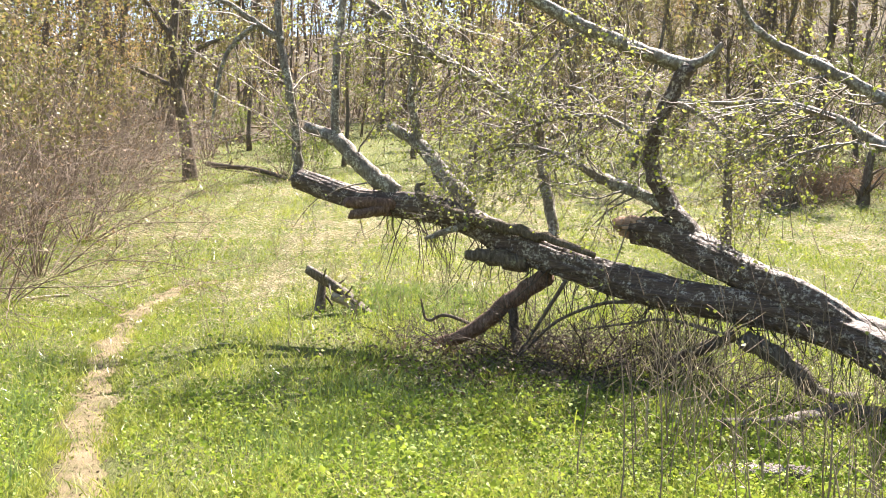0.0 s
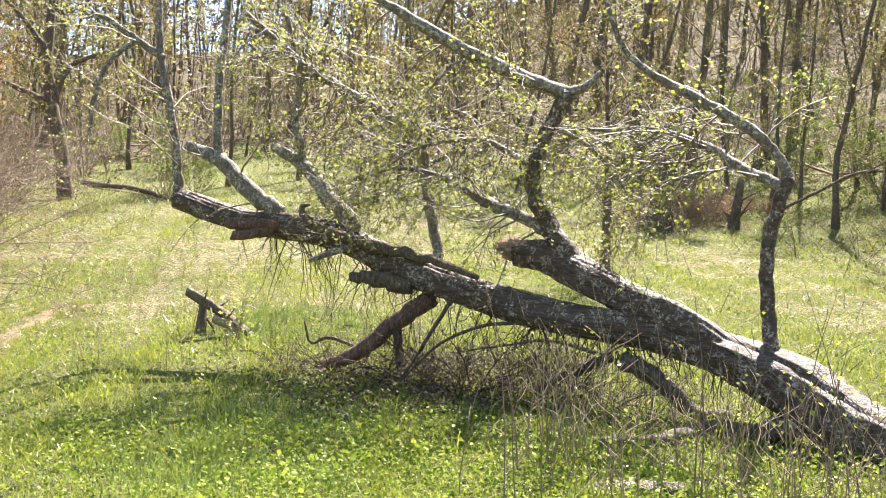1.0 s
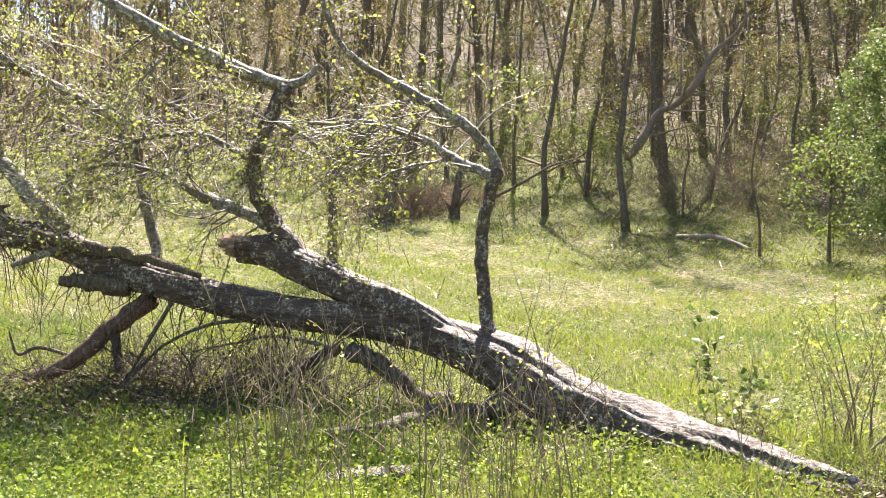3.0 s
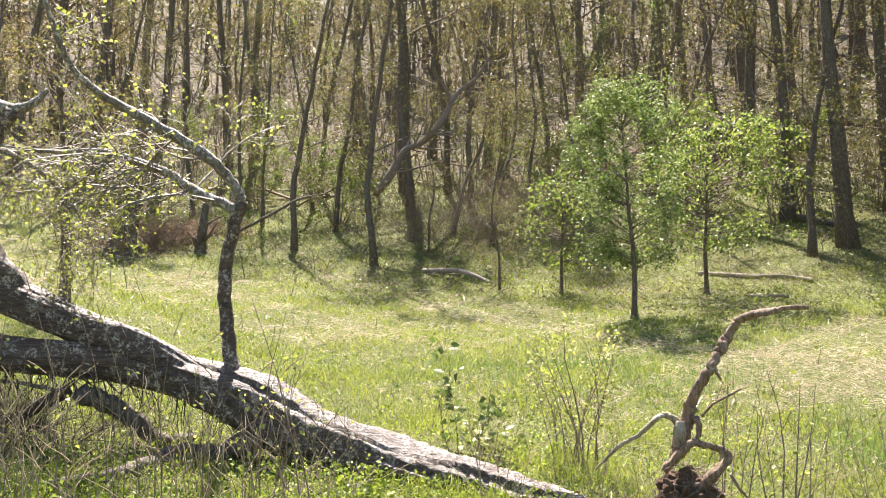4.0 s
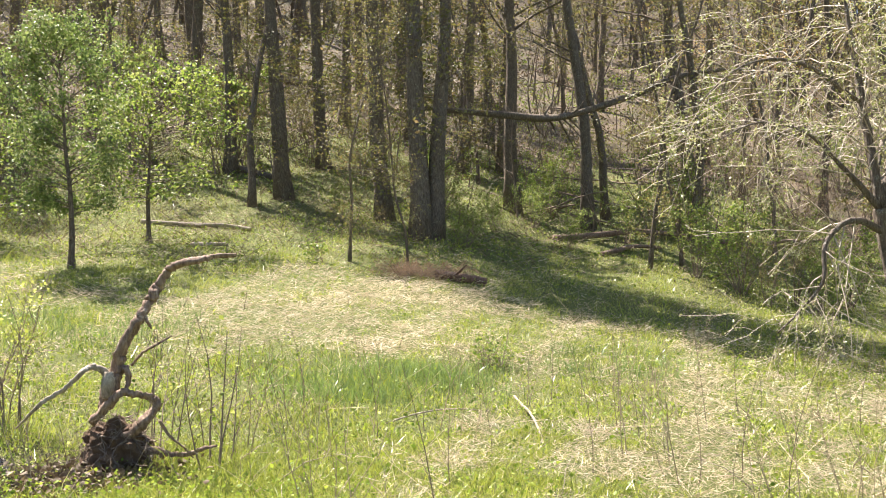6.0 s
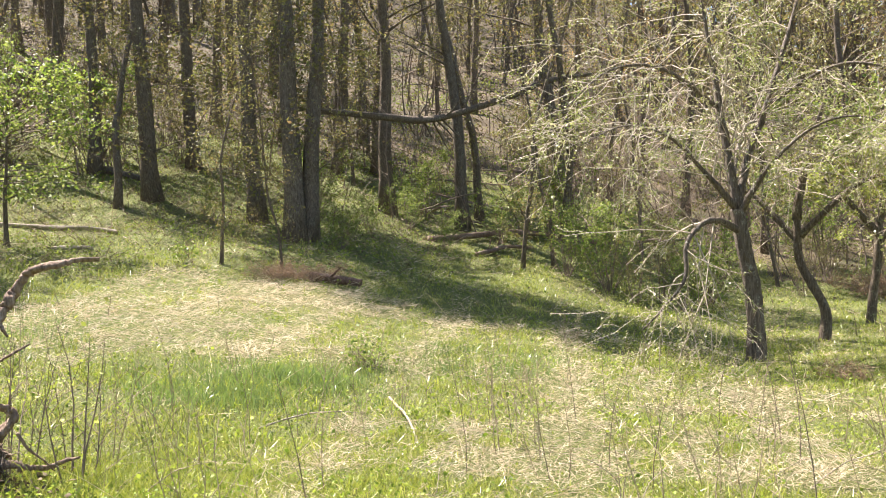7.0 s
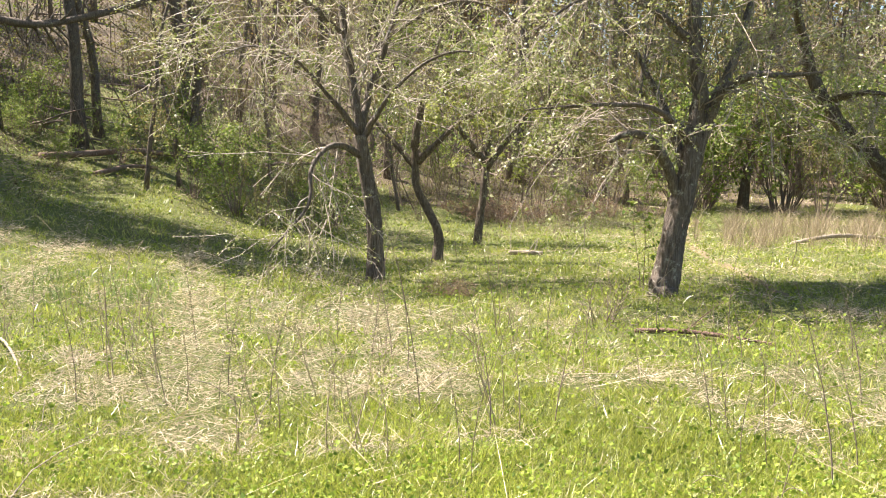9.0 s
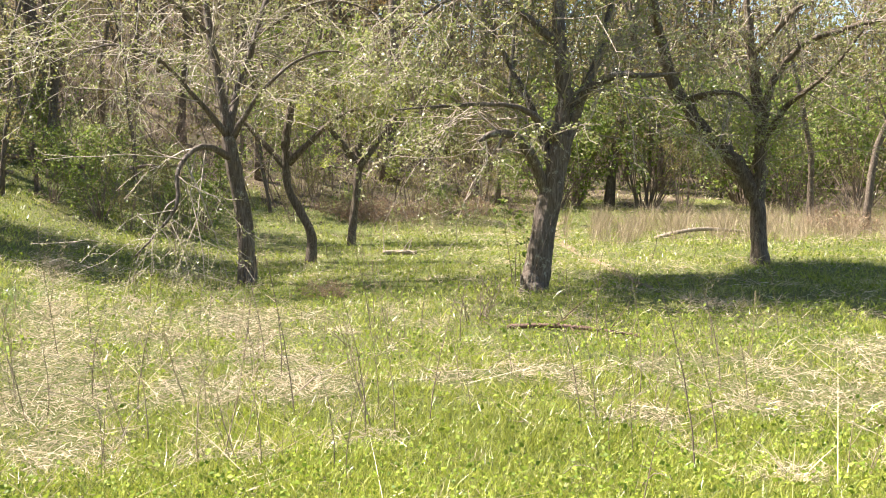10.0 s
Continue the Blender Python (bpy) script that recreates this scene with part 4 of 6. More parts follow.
# ---------------------------------------------------------------- the fallen tree
FALLEN = [
    ("trunk", [(-1.81, 11.97, 2.17, 0.128), (-0.98, 11.62, 1.93, 0.142), (-0.04, 11.02, 1.83, 0.158), (0.72, 10.53, 1.51, 0.165), (1.53, 9.88, 1.24, 0.166), (2.24, 9.24, 1.07, 0.163), (3.14, 8.59, 0.97, 0.171), (3.80, 7.83, 0.68, 0.252), (4.20, 7.22, 0.36, 0.270), (4.64, 6.48, 0.12, 0.258), (4.91, 5.89, 0.02, 0.232), (5.08, 5.52, -0.03, 0.195), (5.27, 5.19, -0.05, 0.140)]),
    ("stem", [(3.72, 7.98, 0.66, 0.120), (3.23, 8.46, 1.06, 0.160), (2.79, 8.94, 1.29, 0.163), (2.41, 9.28, 1.50, 0.171), (2.13, 9.54, 1.65, 0.156), (1.88, 9.72, 1.67, 0.135)]),
    ("bough", [(2.60, 9.18, 1.35, 0.117), (2.26, 9.41, 1.77, 0.091), (2.01, 9.61, 2.23, 0.087), (2.00, 9.55, 2.61, 0.078), (2.13, 9.42, 2.98, 0.073), (2.25, 9.37, 3.24, 0.077)]),
    ("limb", [(2.25, 9.37, 3.24, 0.073), (1.71, 9.50, 3.44, 0.074), (1.32, 9.53, 3.59, 0.065), (0.78, 9.60, 3.88, 0.057), (0.31, 9.62, 4.14, 0.038), (-0.24, 9.63, 4.50, 0.019)]),
    ("branch", [(2.02, 9.58, 2.50, 0.032), (1.52, 9.80, 2.78, 0.026), (0.92, 10.0, 2.72, 0.018), (0.42, 10.15, 2.40, 0.009)]),
    ("branch", [(1.55, 9.99, 2.20, 0.040), (1.10, 10.20, 2.45, 0.030), (0.60, 10.30, 2.50, 0.020), (0.10, 10.40, 2.20, 0.009)]),
    ("branch", [(2.10, 9.50, 2.95, 0.030), (2.45, 9.35, 2.75, 0.022), (2.75, 9.20, 2.40, 0.014), (2.90, 9.10, 2.05, 0.007)]),
    ("branch", [(0.91, 10.65, 2.86, 0.030), (1.20, 10.45, 3.15, 0.024), (1.50, 10.3, 3.05, 0.016), (1.75, 10.2, 2.7, 0.008)]),
    ("torn_end", [(1.98, 9.64, 1.68, 0.130), (1.84, 9.74, 1.70, 0.116), (1.75, 9.80, 1.735, 0.068), (1.69, 9.84, 1.76, 0.024)]),
    ("stub", [(2.25, 9.37, 3.24, 0.060), (2.41, 9.28, 3.31, 0.040), (2.53, 9.22, 3.44, 0.020)]),
    ("branch", [(2.16, 9.51, 1.87, 0.064), (1.92, 9.71, 2.04, 0.064), (1.69, 9.86, 2.13, 0.060), (1.55, 9.99, 2.20, 0.056)]),
    ("bough", [(3.75, 7.86, 0.80, 0.071), (3.72, 7.97, 1.19, 0.060), (3.71, 8.04, 1.74, 0.057), (3.77, 7.99, 2.15, 0.060), (3.83, 7.94, 2.39, 0.057)]),
    ("limb", [(3.83, 7.94, 2.39, 0.052), (3.77, 7.99, 2.55, 0.047), (3.53, 8.05, 2.80, 0.048), (3.14, 8.20, 3.04, 0.044), (2.77, 8.32, 3.25, 0.036), (2.51, 8.35, 3.45, 0.027), (2.33, 8.33, 3.81, 0.023), (2.19, 8.28, 4.16, 0.014)]),
    ("branch", [(3.80, 7.97, 2.32, 0.052), (3.58, 8.20, 2.46, 0.043), (3.31, 8.47, 2.68, 0.040), (2.92, 8.79, 2.85, 0.031), (2.49, 9.12, 2.87, 0.018), (2.07, 9.45, 2.94, 0.009)]),
    ("dead_bough", [(3.80, 7.96, 2.13, 0.015), (4.06, 7.88, 2.28, 0.013), (4.31, 7.79, 2.43, 0.010), (4.54, 7.71, 2.49, 0.004)]),
    ("limb", [(-0.53, 11.36, 2.00, 0.097), (-0.98, 11.44, 2.32, 0.098), (-1.28, 11.58, 2.62, 0.089), (-1.67, 11.73, 2.77, 0.060)]),
    ("limb", [(-1.28, 11.58, 2.62, 0.059), (-1.32, 11.59, 2.94, 0.049), (-1.32, 11.59, 3.61, 0.049), (-1.27, 11.58, 4.27, 0.044), (-1.27, 11.58, 4.94, 0.030)]),
    ("limb", [(-1.78, 11.97, 2.22, 0.069), (-1.83, 11.97, 2.70, 0.055), (-1.96, 11.94, 3.37, 0.055), (-2.07, 11.93, 3.92, 0.050), (-2.11, 11.92, 4.72, 0.035)]),
    ("limb", [(-2.01, 11.93, 3.82, 0.045), (-2.32, 11.88, 3.99, 0.040), (-2.69, 11.81, 4.22, 0.030), (-2.91, 11.74, 4.18, 0.010)]),
    ("limb", [(-2.34, 11.87, 3.99, 0.035), (-2.64, 11.82, 3.67, 0.030), (-2.75, 11.78, 3.25, 0.025), (-2.80, 11.77, 2.82, 0.015)]),
    ("limb", [(0.33, 10.82, 1.84, 0.105), (-0.01, 10.96, 2.20, 0.096), (-0.29, 11.08, 2.54, 0.082), (-0.65, 11.20, 2.77, 0.049)]),
    ("limb", [(-0.29, 11.08, 2.54, 0.048), (-0.41, 11.10, 3.05, 0.044), (-0.39, 11.09, 3.49, 0.039), (-0.50, 10.99, 3.97, 0.029), (-0.65, 11.02, 4.54, 0.019)]),
    ("branch", [(1.20, 10.30, 1.39, 0.056), (1.05, 10.60, 2.26, 0.066), (0.91, 10.65, 2.86, 0.061), (0.52, 10.64, 3.14, 0.057), (0.02, 10.65, 3.40, 0.053), (-0.31, 10.61, 3.56, 0.048), (-0.61, 10.54, 3.80, 0.039), (-0.97, 10.46, 4.08, 0.029)]),
    ("prop_bough", [(2.70, 8.74, 0.77, 0.084), (3.06, 8.64, 0.56, 0.083), (3.38, 8.56, 0.28, 0.077), (3.65, 8.51, 0.27, 0.067)]),
    ("prop_bough", [(3.83, 7.52, 0.41, 0.113), (3.60, 7.79, 0.25, 0.095), (3.38, 8.02, 0.24, 0.086), (2.75, 7.66, 0.22, 0.068), (2.04, 7.53, 0.19, 0.050)]),
    ("prop_bough", [(2.64, 8.90, 0.76, 0.059), (2.38, 9.29, 0.54, 0.055), (2.13, 9.54, 0.34, 0.050), (1.72, 9.74, 0.31, 0.030)]),
    ("broken_bough", [(1.09, 10.22, 1.18, 0.103), (0.73, 10.46, 0.86, 0.094), (0.36, 10.68, 0.52, 0.079), (-0.04, 10.90, 0.34, 0.063)]),
    ("dead_bough", [(0.77, 10.45, 0.82, 0.052), (0.82, 10.43, 0.49, 0.047), (0.82, 10.31, 0.34, 0.042)]),
    ("dead_bough", [(0.88, 10.29, 1.28, 0.093), (0.52, 10.40, 1.34, 0.084), (0.25, 10.48, 1.35, 0.053)]),
    ("torn_bark", [(-0.22, 10.88, 2.11, 0.013), (-0.30, 10.84, 2.08, 0.027), (-0.24, 10.77, 1.95, 0.048), (0.02, 10.71, 1.82, 0.063), (0.45, 10.48, 1.70, 0.063), (0.97, 10.14, 1.59, 0.052), (1.51, 9.76, 1.41, 0.031)]),
    ("cut_stub", [(-0.56, 11.25, 1.89, 0.075), (-0.85, 11.23, 1.88, 0.070), (-1.13, 11.20, 1.88, 0.065)]),
    ("cut_stub", [(-0.62, 11.26, 1.82, 0.064), (-0.88, 11.17, 1.77, 0.059), (-1.07, 11.14, 1.74, 0.054)]),
    ("stub", [(0.31, 10.58, 1.68, 0.042), (0.04, 10.53, 1.60, 0.037), (-0.19, 10.46, 1.50, 0.021)]),
    ("dead_bough", [(1.93, 9.52, 0.99, 0.019), (1.56, 9.56, 0.95, 0.018), (1.17, 9.71, 0.76, 0.016), (0.88, 9.81, 0.46, 0.013), (0.72, 9.86, 0.29, 0.007)]),
    ("dead_bough", [(1.26, 9.92, 1.15, 0.022), (1.04, 9.87, 0.79, 0.019), (0.88, 9.93, 0.49, 0.013), (0.73, 9.98, 0.30, 0.006)]),
    ("dead_bough", [(2.61, 8.79, 0.75, 0.019), (2.14, 9.17, 0.85, 0.015), (1.77, 9.47, 0.77, 0.012), (1.25, 9.68, 0.66, 0.006)]),
    ("dead_bough", [(0.45, 10.78, 0.54, 0.019), (0.07, 11.00, 0.66, 0.020), (-0.14, 11.05, 0.59, 0.017), (-0.22, 11.06, 0.83, 0.010)]),
    ("dead_bough", [(-0.04, 11.02, 0.36, 0.020), (0.39, 10.55, 0.30, 0.016), (0.68, 10.23, 0.31, 0.010)]),
]
fallen = limbed_tree("fallen_tree", "toppled old tree with dark lichened trunk and fresh spring leaves", "tree", spot(40, 7.5), FALLEN,
            M_BARK_FALLEN, M_BARK_LIMB, M_TWIG_FALLEN, M_LEAF_SPRING, 5, shoots=6, shoot_len=1.5, droop=-0.05, twigs=9, twig_len=0.5, per_twig=3, leaf=0.040, least=0.0026, trunk_sides=72, knots=0.09, flute=0.10, ridge=0.32, dense=3.2)


def hanging_twigs():
    """Dead vines and twigs that hang from the underside of the fallen trunk."""
    rng = np.random.default_rng(15)
    line = smooth_line(np.array(FALLEN[0][1]), 8)
    tw = Twigs()
    for _ in range(240):
        q = line[int(rng.uniform(0.12, 0.62) * len(line))]
        p = q[:3] + np.array([rng.normal() * 0.12, rng.normal() * 0.12, -q[3] * 0.6])
        drop = min(rng.uniform(0.25, 1.0), q[2] - 0.45)
        if drop > 0.12:
            l, _ = wander(rng, p, unit(np.array([rng.normal() * 0.5, rng.normal() * 0.4, -0.8])), drop, rng.uniform(0.004, 0.010), 0.0025, 7, 0.24, -0.12)
            tw.add(l)
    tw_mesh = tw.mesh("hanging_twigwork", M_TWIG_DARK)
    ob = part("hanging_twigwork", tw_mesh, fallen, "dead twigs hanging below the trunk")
    ob.matrix_parent_inverse = Matrix.Translation(-fallen.location)
    tagged(ob, kind="stuff")


hanging_twigs()

# ---------------------------------------------------------------- the orchard trees
limbed_tree("apple_tree", "old apple tree with a broad drooping crown of grey twigs", "tree", spot(95.1, 14), [
    ("trunk", [(14.16, -1.02, -0.25, 0.189), (14.16, -1.02, -0.05, 0.148), (14.17, -1.01, 0.31, 0.123), (14.17, -0.97, 0.87, 0.115), (14.18, -0.86, 1.43, 0.107), (14.17, -0.77, 1.98, 0.098)]),
    ("limb", [(14.18, -0.82, 1.66, 0.06), (13.93, -0.55, 1.80, 0.045), (13.63, -0.30, 1.78, 0.038), (13.32, -0.08, 1.50, 0.030), (13.15, -0.05, 1.05, 0.024), (12.98, 0.20, 0.70, 0.016), (12.79, 0.47, 0.42, 0.009)]),
    ("limb", [(14.17, -0.77, 1.95, 0.068), (14.28, -0.66, 2.70, 0.061), (14.39, -0.55, 3.41, 0.054), (14.50, -0.41, 4.35, 0.034), (14.60, -0.24, 5.45, 0.014)]),
    ("limb", [(14.17, -0.77, 1.95, 0.061), (14.47, -0.94, 2.72, 0.054), (14.65, -1.20, 3.47, 0.048), (14.92, -1.53, 4.51, 0.034), (15.09, -1.80, 5.55, 0.014)]),
    ("limb", [(14.17, -0.77, 1.98, 0.054), (13.85, -0.27, 2.55, 0.027), (13.45, 0.17, 2.95, 0.019), (13.04, 0.72, 3.05, 0.012), (12.58, 1.27, 2.75, 0.005)]),
    ("limb", [(14.18, -0.80, 1.91, 0.054), (13.82, -1.18, 2.55, 0.027), (13.53, -1.68, 3.0, 0.019), (13.24, -2.19, 3.1, 0.012), (12.93, -2.70, 2.8, 0.005)]),
    ("limb", [(14.18, -0.79, 1.91, 0.048), (14.98, -0.77, 2.59, 0.041), (15.77, -0.99, 3.26, 0.031), (16.54, -1.32, 3.44, 0.020), (17.13, -1.55, 3.13, 0.008)]),
    ("limb", [(14.39, -0.55, 3.41, 0.034), (13.80, 0.23, 3.9, 0.024), (13.19, 0.92, 3.8, 0.014), (12.78, 1.52, 3.2, 0.007)]),
    ("limb", [(14.65, -1.20, 3.47, 0.034), (14.14, -2.07, 3.9, 0.024), (13.75, -2.78, 3.7, 0.014), (13.46, -3.29, 3.1, 0.007)]),
], M_BARK_APPLE, M_BARK_APPLE, M_TWIG_PALE, M_LEAF_APPLE, 21, shoots=12, shoot_len=2.2, droop=-0.11, twigs=5, twig_len=0.7, per_twig=14, leaf=0.037, least=0.0037, dense=2.2, finest=False, trunk_sides=40, ridge=0.3)
limbed_tree("apple_tree", "old apple tree with a leaning furrowed trunk", "tree", spot(112, 12), [
    ("trunk", [(11.41, -4.32, -0.25, 0.270), (11.41, -4.32, -0.02, 0.211), (11.40, -4.36, 0.29, 0.171), (11.37, -4.43, 0.86, 0.153), (11.32, -4.54, 1.42, 0.135), (11.29, -4.62, 1.97, 0.117)]),
    ("limb", [(11.30, -4.59, 1.83, 0.110), (11.28, -4.64, 2.45, 0.100), (11.31, -4.57, 3.06, 0.085), (11.33, -4.52, 3.87, 0.060), (11.40, -4.35, 4.80, 0.030)]),
    ("limb", [(11.31, -4.56, 1.63, 0.080), (11.24, -4.75, 2.11, 0.060), (11.10, -4.83, 2.48, 0.050), (10.87, -5.09, 2.67, 0.045), (10.62, -5.37, 2.66, 0.030), (10.35, -5.67, 2.68, 0.012)]),
    ("limb", [(11.35, -4.46, 1.21, 0.070), (11.23, -4.23, 1.66, 0.065), (11.11, -3.97, 1.92, 0.055), (11.10, -3.71, 1.98, 0.045), (11.07, -3.46, 1.88, 0.020)]),
    ("limb", [(11.34, -4.50, 1.56, 0.060), (11.57, -4.47, 1.98, 0.055), (11.82, -4.37, 2.41, 0.045), (12.10, -4.19, 2.92, 0.030), (12.38, -3.97, 3.60, 0.015)]),
    ("limb", [(11.30, -4.59, 1.90, 0.070), (11.08, -4.07, 2.26, 0.036), (10.97, -3.46, 2.30, 0.025), (10.81, -2.94, 2.26, 0.020), (10.73, -2.40, 2.20, 0.008)]),
    ("limb", [(11.29, -4.62, 2.04, 0.070), (11.69, -5.20, 2.85, 0.050), (12.16, -5.63, 3.72, 0.035), (12.47, -5.91, 4.76, 0.015)]),
    ("limb", [(11.31, -4.57, 3.06, 0.050), (11.17, -3.84, 3.5, 0.035), (11.06, -3.14, 3.5, 0.02), (10.94, -2.54, 3.1, 0.01)]),
    # four upper branches added above the view, dense with leaves, to shade the grass
    ("branch", [(11.36, -4.44, 4.2, 0.05), (12.09, -4.83, 5.2, 0.04), (12.90, -5.41, 5.8, 0.03), (13.71, -5.99, 6.1, 0.015)]),
    ("branch", [(11.36, -4.44, 4.3, 0.05), (12.69, -4.71, 5.6, 0.04), (13.89, -4.99, 6.5, 0.03), (15.10, -5.26, 6.9, 0.015)]),
    ("branch", [(11.36, -4.44, 4.3, 0.05), (12.46, -3.41, 5.7, 0.04), (13.65, -2.79, 6.6, 0.03), (14.64, -2.36, 7.0, 0.015)]),
    ("branch", [(11.36, -4.44, 4.3, 0.05), (12.27, -4.12, 5.3, 0.04), (13.27, -4.00, 6.0, 0.03), (14.27, -4.08, 6.2, 0.015)]),
], M_BARK_APPLE, M_BARK_APPLE, M_TWIG, M_LEAF_APPLE, 22, shoots=13, shoot_len=1.9, droop=-0.06, twigs=6, twig_len=0.6, per_twig=16, leaf=0.039, least=0.0035, finest=False, trunk_sides=40, ridge=0.3, top=4.4, top_each=150, dense=2.2)
limbed_tree("apple_tree", "old apple tree forking low into two dark limbs", "tree", spot(124.8, 16), [
    ("trunk", [(13.52, -8.92, -0.25, 0.203), (13.52, -8.92, 0.08, 0.156), (13.53, -8.90, 0.51, 0.125), (13.55, -8.88, 0.95, 0.117), (13.58, -8.83, 1.22, 0.109)]),
    ("limb", [(13.57, -8.84, 1.13, 0.130), (13.75, -8.57, 1.66, 0.120), (14.03, -8.10, 2.26, 0.110), (14.23, -7.75, 2.86, 0.100), (14.34, -7.53, 3.62, 0.080), (14.44, -7.35, 4.77, 0.050)]),
    ("limb", [(13.54, -8.88, 1.13, 0.110), (13.54, -8.89, 1.75, 0.100), (13.56, -8.86, 2.45, 0.090), (13.64, -8.73, 3.33, 0.070), (13.71, -8.63, 4.45, 0.040)]),
    ("limb", [(13.54, -8.88, 2.01, 0.070), (13.31, -8.88, 2.87, 0.060), (12.91, -9.12, 3.43, 0.050), (12.39, -9.49, 3.63, 0.040), (11.91, -9.76, 3.71, 0.030), (11.16, -10.32, 3.80, 0.012)]),
    ("limb", [(13.54, -8.88, 1.93, 0.060), (13.02, -8.95, 2.51, 0.045), (12.48, -9.03, 2.81, 0.035), (11.94, -9.08, 3.16, 0.025), (11.62, -9.17, 3.51, 0.012)]),
    ("limb", [(14.16, -7.87, 2.64, 0.060), (13.60, -8.04, 2.74, 0.045), (13.13, -8.23, 2.67, 0.030), (12.83, -8.34, 2.32, 0.012)]),
    ("limb", [(13.64, -8.73, 3.33, 0.05), (12.78, -9.22, 4.2, 0.035), (11.99, -9.74, 4.6, 0.02), (11.20, -10.16, 4.7, 0.01)]),
    # three upper limbs added above the view to shade the meadow
    ("limb", [(14.42, -7.38, 4.6, 0.05), (14.73, -6.77, 5.4, 0.04), (15.01, -5.97, 5.9, 0.03), (15.20, -5.16, 6.0, 0.015)]),
    ("limb", [(13.71, -8.63, 4.4, 0.05), (14.28, -9.09, 5.4, 0.04), (14.59, -9.78, 6.0, 0.03), (14.71, -10.58, 6.2, 0.015)]),
    ("limb", [(13.71, -8.63, 4.4, 0.05), (13.39, -9.71, 5.4, 0.04), (13.52, -10.81, 5.9, 0.03), (13.74, -11.80, 6.0, 0.015)]),
    ("limb", [(14.34, -7.53, 3.62, 0.05), (13.73, -7.00, 4.2, 0.035), (13.12, -6.51, 4.4, 0.02), (12.61, -6.02, 4.1, 0.01)]),
], M_BARK_DARK, M_BARK_DARK, M_TWIG, M_LEAF_APPLE, 23, shoots=11, shoot_len=1.8, droop=0.0, twigs=6, twig_len=0.6, per_twig=14, leaf=0.042, least=0.0035, finest=False)
limbed_tree("crooked_tree", "small crooked dark tree with thin spring leaves", "tree", spot(98.6, 17), [
    ("trunk", [(17.05, -2.28, -0.35, 0.120), (17.04, -2.32, 0.32, 0.083), (17.07, -2.11, 0.81, 0.075), (17.10, -1.92, 1.21, 0.068), (17.09, -1.88, 1.89, 0.060)]),
    ("limb", [(17.09, -1.88, 1.85, 0.08), (17.14, -2.02, 2.8, 0.06), (17.24, -2.32, 3.8, 0.03)]),
    ("limb", [(17.10, -1.92, 1.6, 0.06), (16.75, -2.73, 2.4, 0.04), (16.56, -3.33, 2.6, 0.02)]),
    ("limb", [(17.10, -1.92, 1.5, 0.06), (17.42, -1.21, 2.3, 0.04), (17.61, -0.71, 2.6, 0.02)]),
], M_BARK_DARK, M_BARK_DARK, M_TWIG, M_LEAF_FOREST, 24, shoots=9, shoot_len=0.9, twigs=5, per_twig=5, leaf=0.055, trunk_sides=12)
limbed_tree("small_tree", "small dark tree with yellow-green leaves", "tree", spot(101, 20), [
    ("trunk", [(19.90, -3.50, -0.4, 0.112), (19.89, -3.56, 0.45, 0.080), (19.87, -3.64, 1.09, 0.080), (19.87, -3.67, 1.8, 0.064)]),
    ("limb", [(19.87, -3.67, 1.5, 0.07), (19.88, -4.27, 2.3, 0.05), (19.89, -4.67, 2.8, 0.02)]),
    ("limb", [(19.87, -3.67, 1.6, 0.07), (19.76, -3.07, 2.3, 0.05), (19.75, -2.67, 2.7, 0.02)]),
    ("limb", [(19.87, -3.67, 1.7, 0.07), (19.97, -3.77, 2.6, 0.05), (20.07, -3.86, 3.4, 0.02)]),
], M_BARK_DARK, M_BARK_DARK, M_TWIG, M_LEAF_SPRING, 25, shoots=11, shoot_len=1.0, twigs=6, per_twig=13, leaf=0.055, trunk_sides=12)
limbed_tree("meadow_edge_tree", "slim dark tree at the top of the meadow", "tree", spot(-14.8, 32), [
    ("trunk", [(-8.13, 31.16, 2.6, 0.300), (-8.15, 31.16, 3.1, 0.24), (-8.34, 31.10, 4.52, 0.200), (-8.61, 31.03, 5.76, 0.180), (-8.77, 30.98, 7.00, 0.140), (-8.73, 31.00, 8.43, 0.100), (-8.66, 31.02, 11, 0.05)]),
    ("limb", [(-8.49, 31.06, 5.32, 0.120), (-8.98, 30.92, 5.91, 0.100), (-9.81, 30.67, 6.28, 0.070), (-10.61, 30.41, 6.64, 0.040)]),
    ("limb", [(-8.57, 31.04, 5.67, 0.120), (-8.27, 31.12, 6.87, 0.100), (-7.35, 31.35, 7.49, 0.060), (-6.67, 31.50, 7.73, 0.030)]),
    ("limb", [(-8.76, 31.00, 7.3, 0.1), (-9.76, 30.82, 8.6, 0.06), (-10.76, 30.63, 9.3, 0.03)]),
    ("limb", [(-8.71, 31.00, 8.6, 0.09), (-7.97, 31.12, 10, 0.05), (-7.37, 31.21, 11.5, 0.03)]),
], M_BARK_DARK, M_BARK_DARK, M_TWIG_BROWN, M_LEAF_FOREST, 26, shoots=7, shoot_len=1.6, twigs=5, twig_len=0.8, per_twig=10, leaf=0.07, trunk_sides=12)

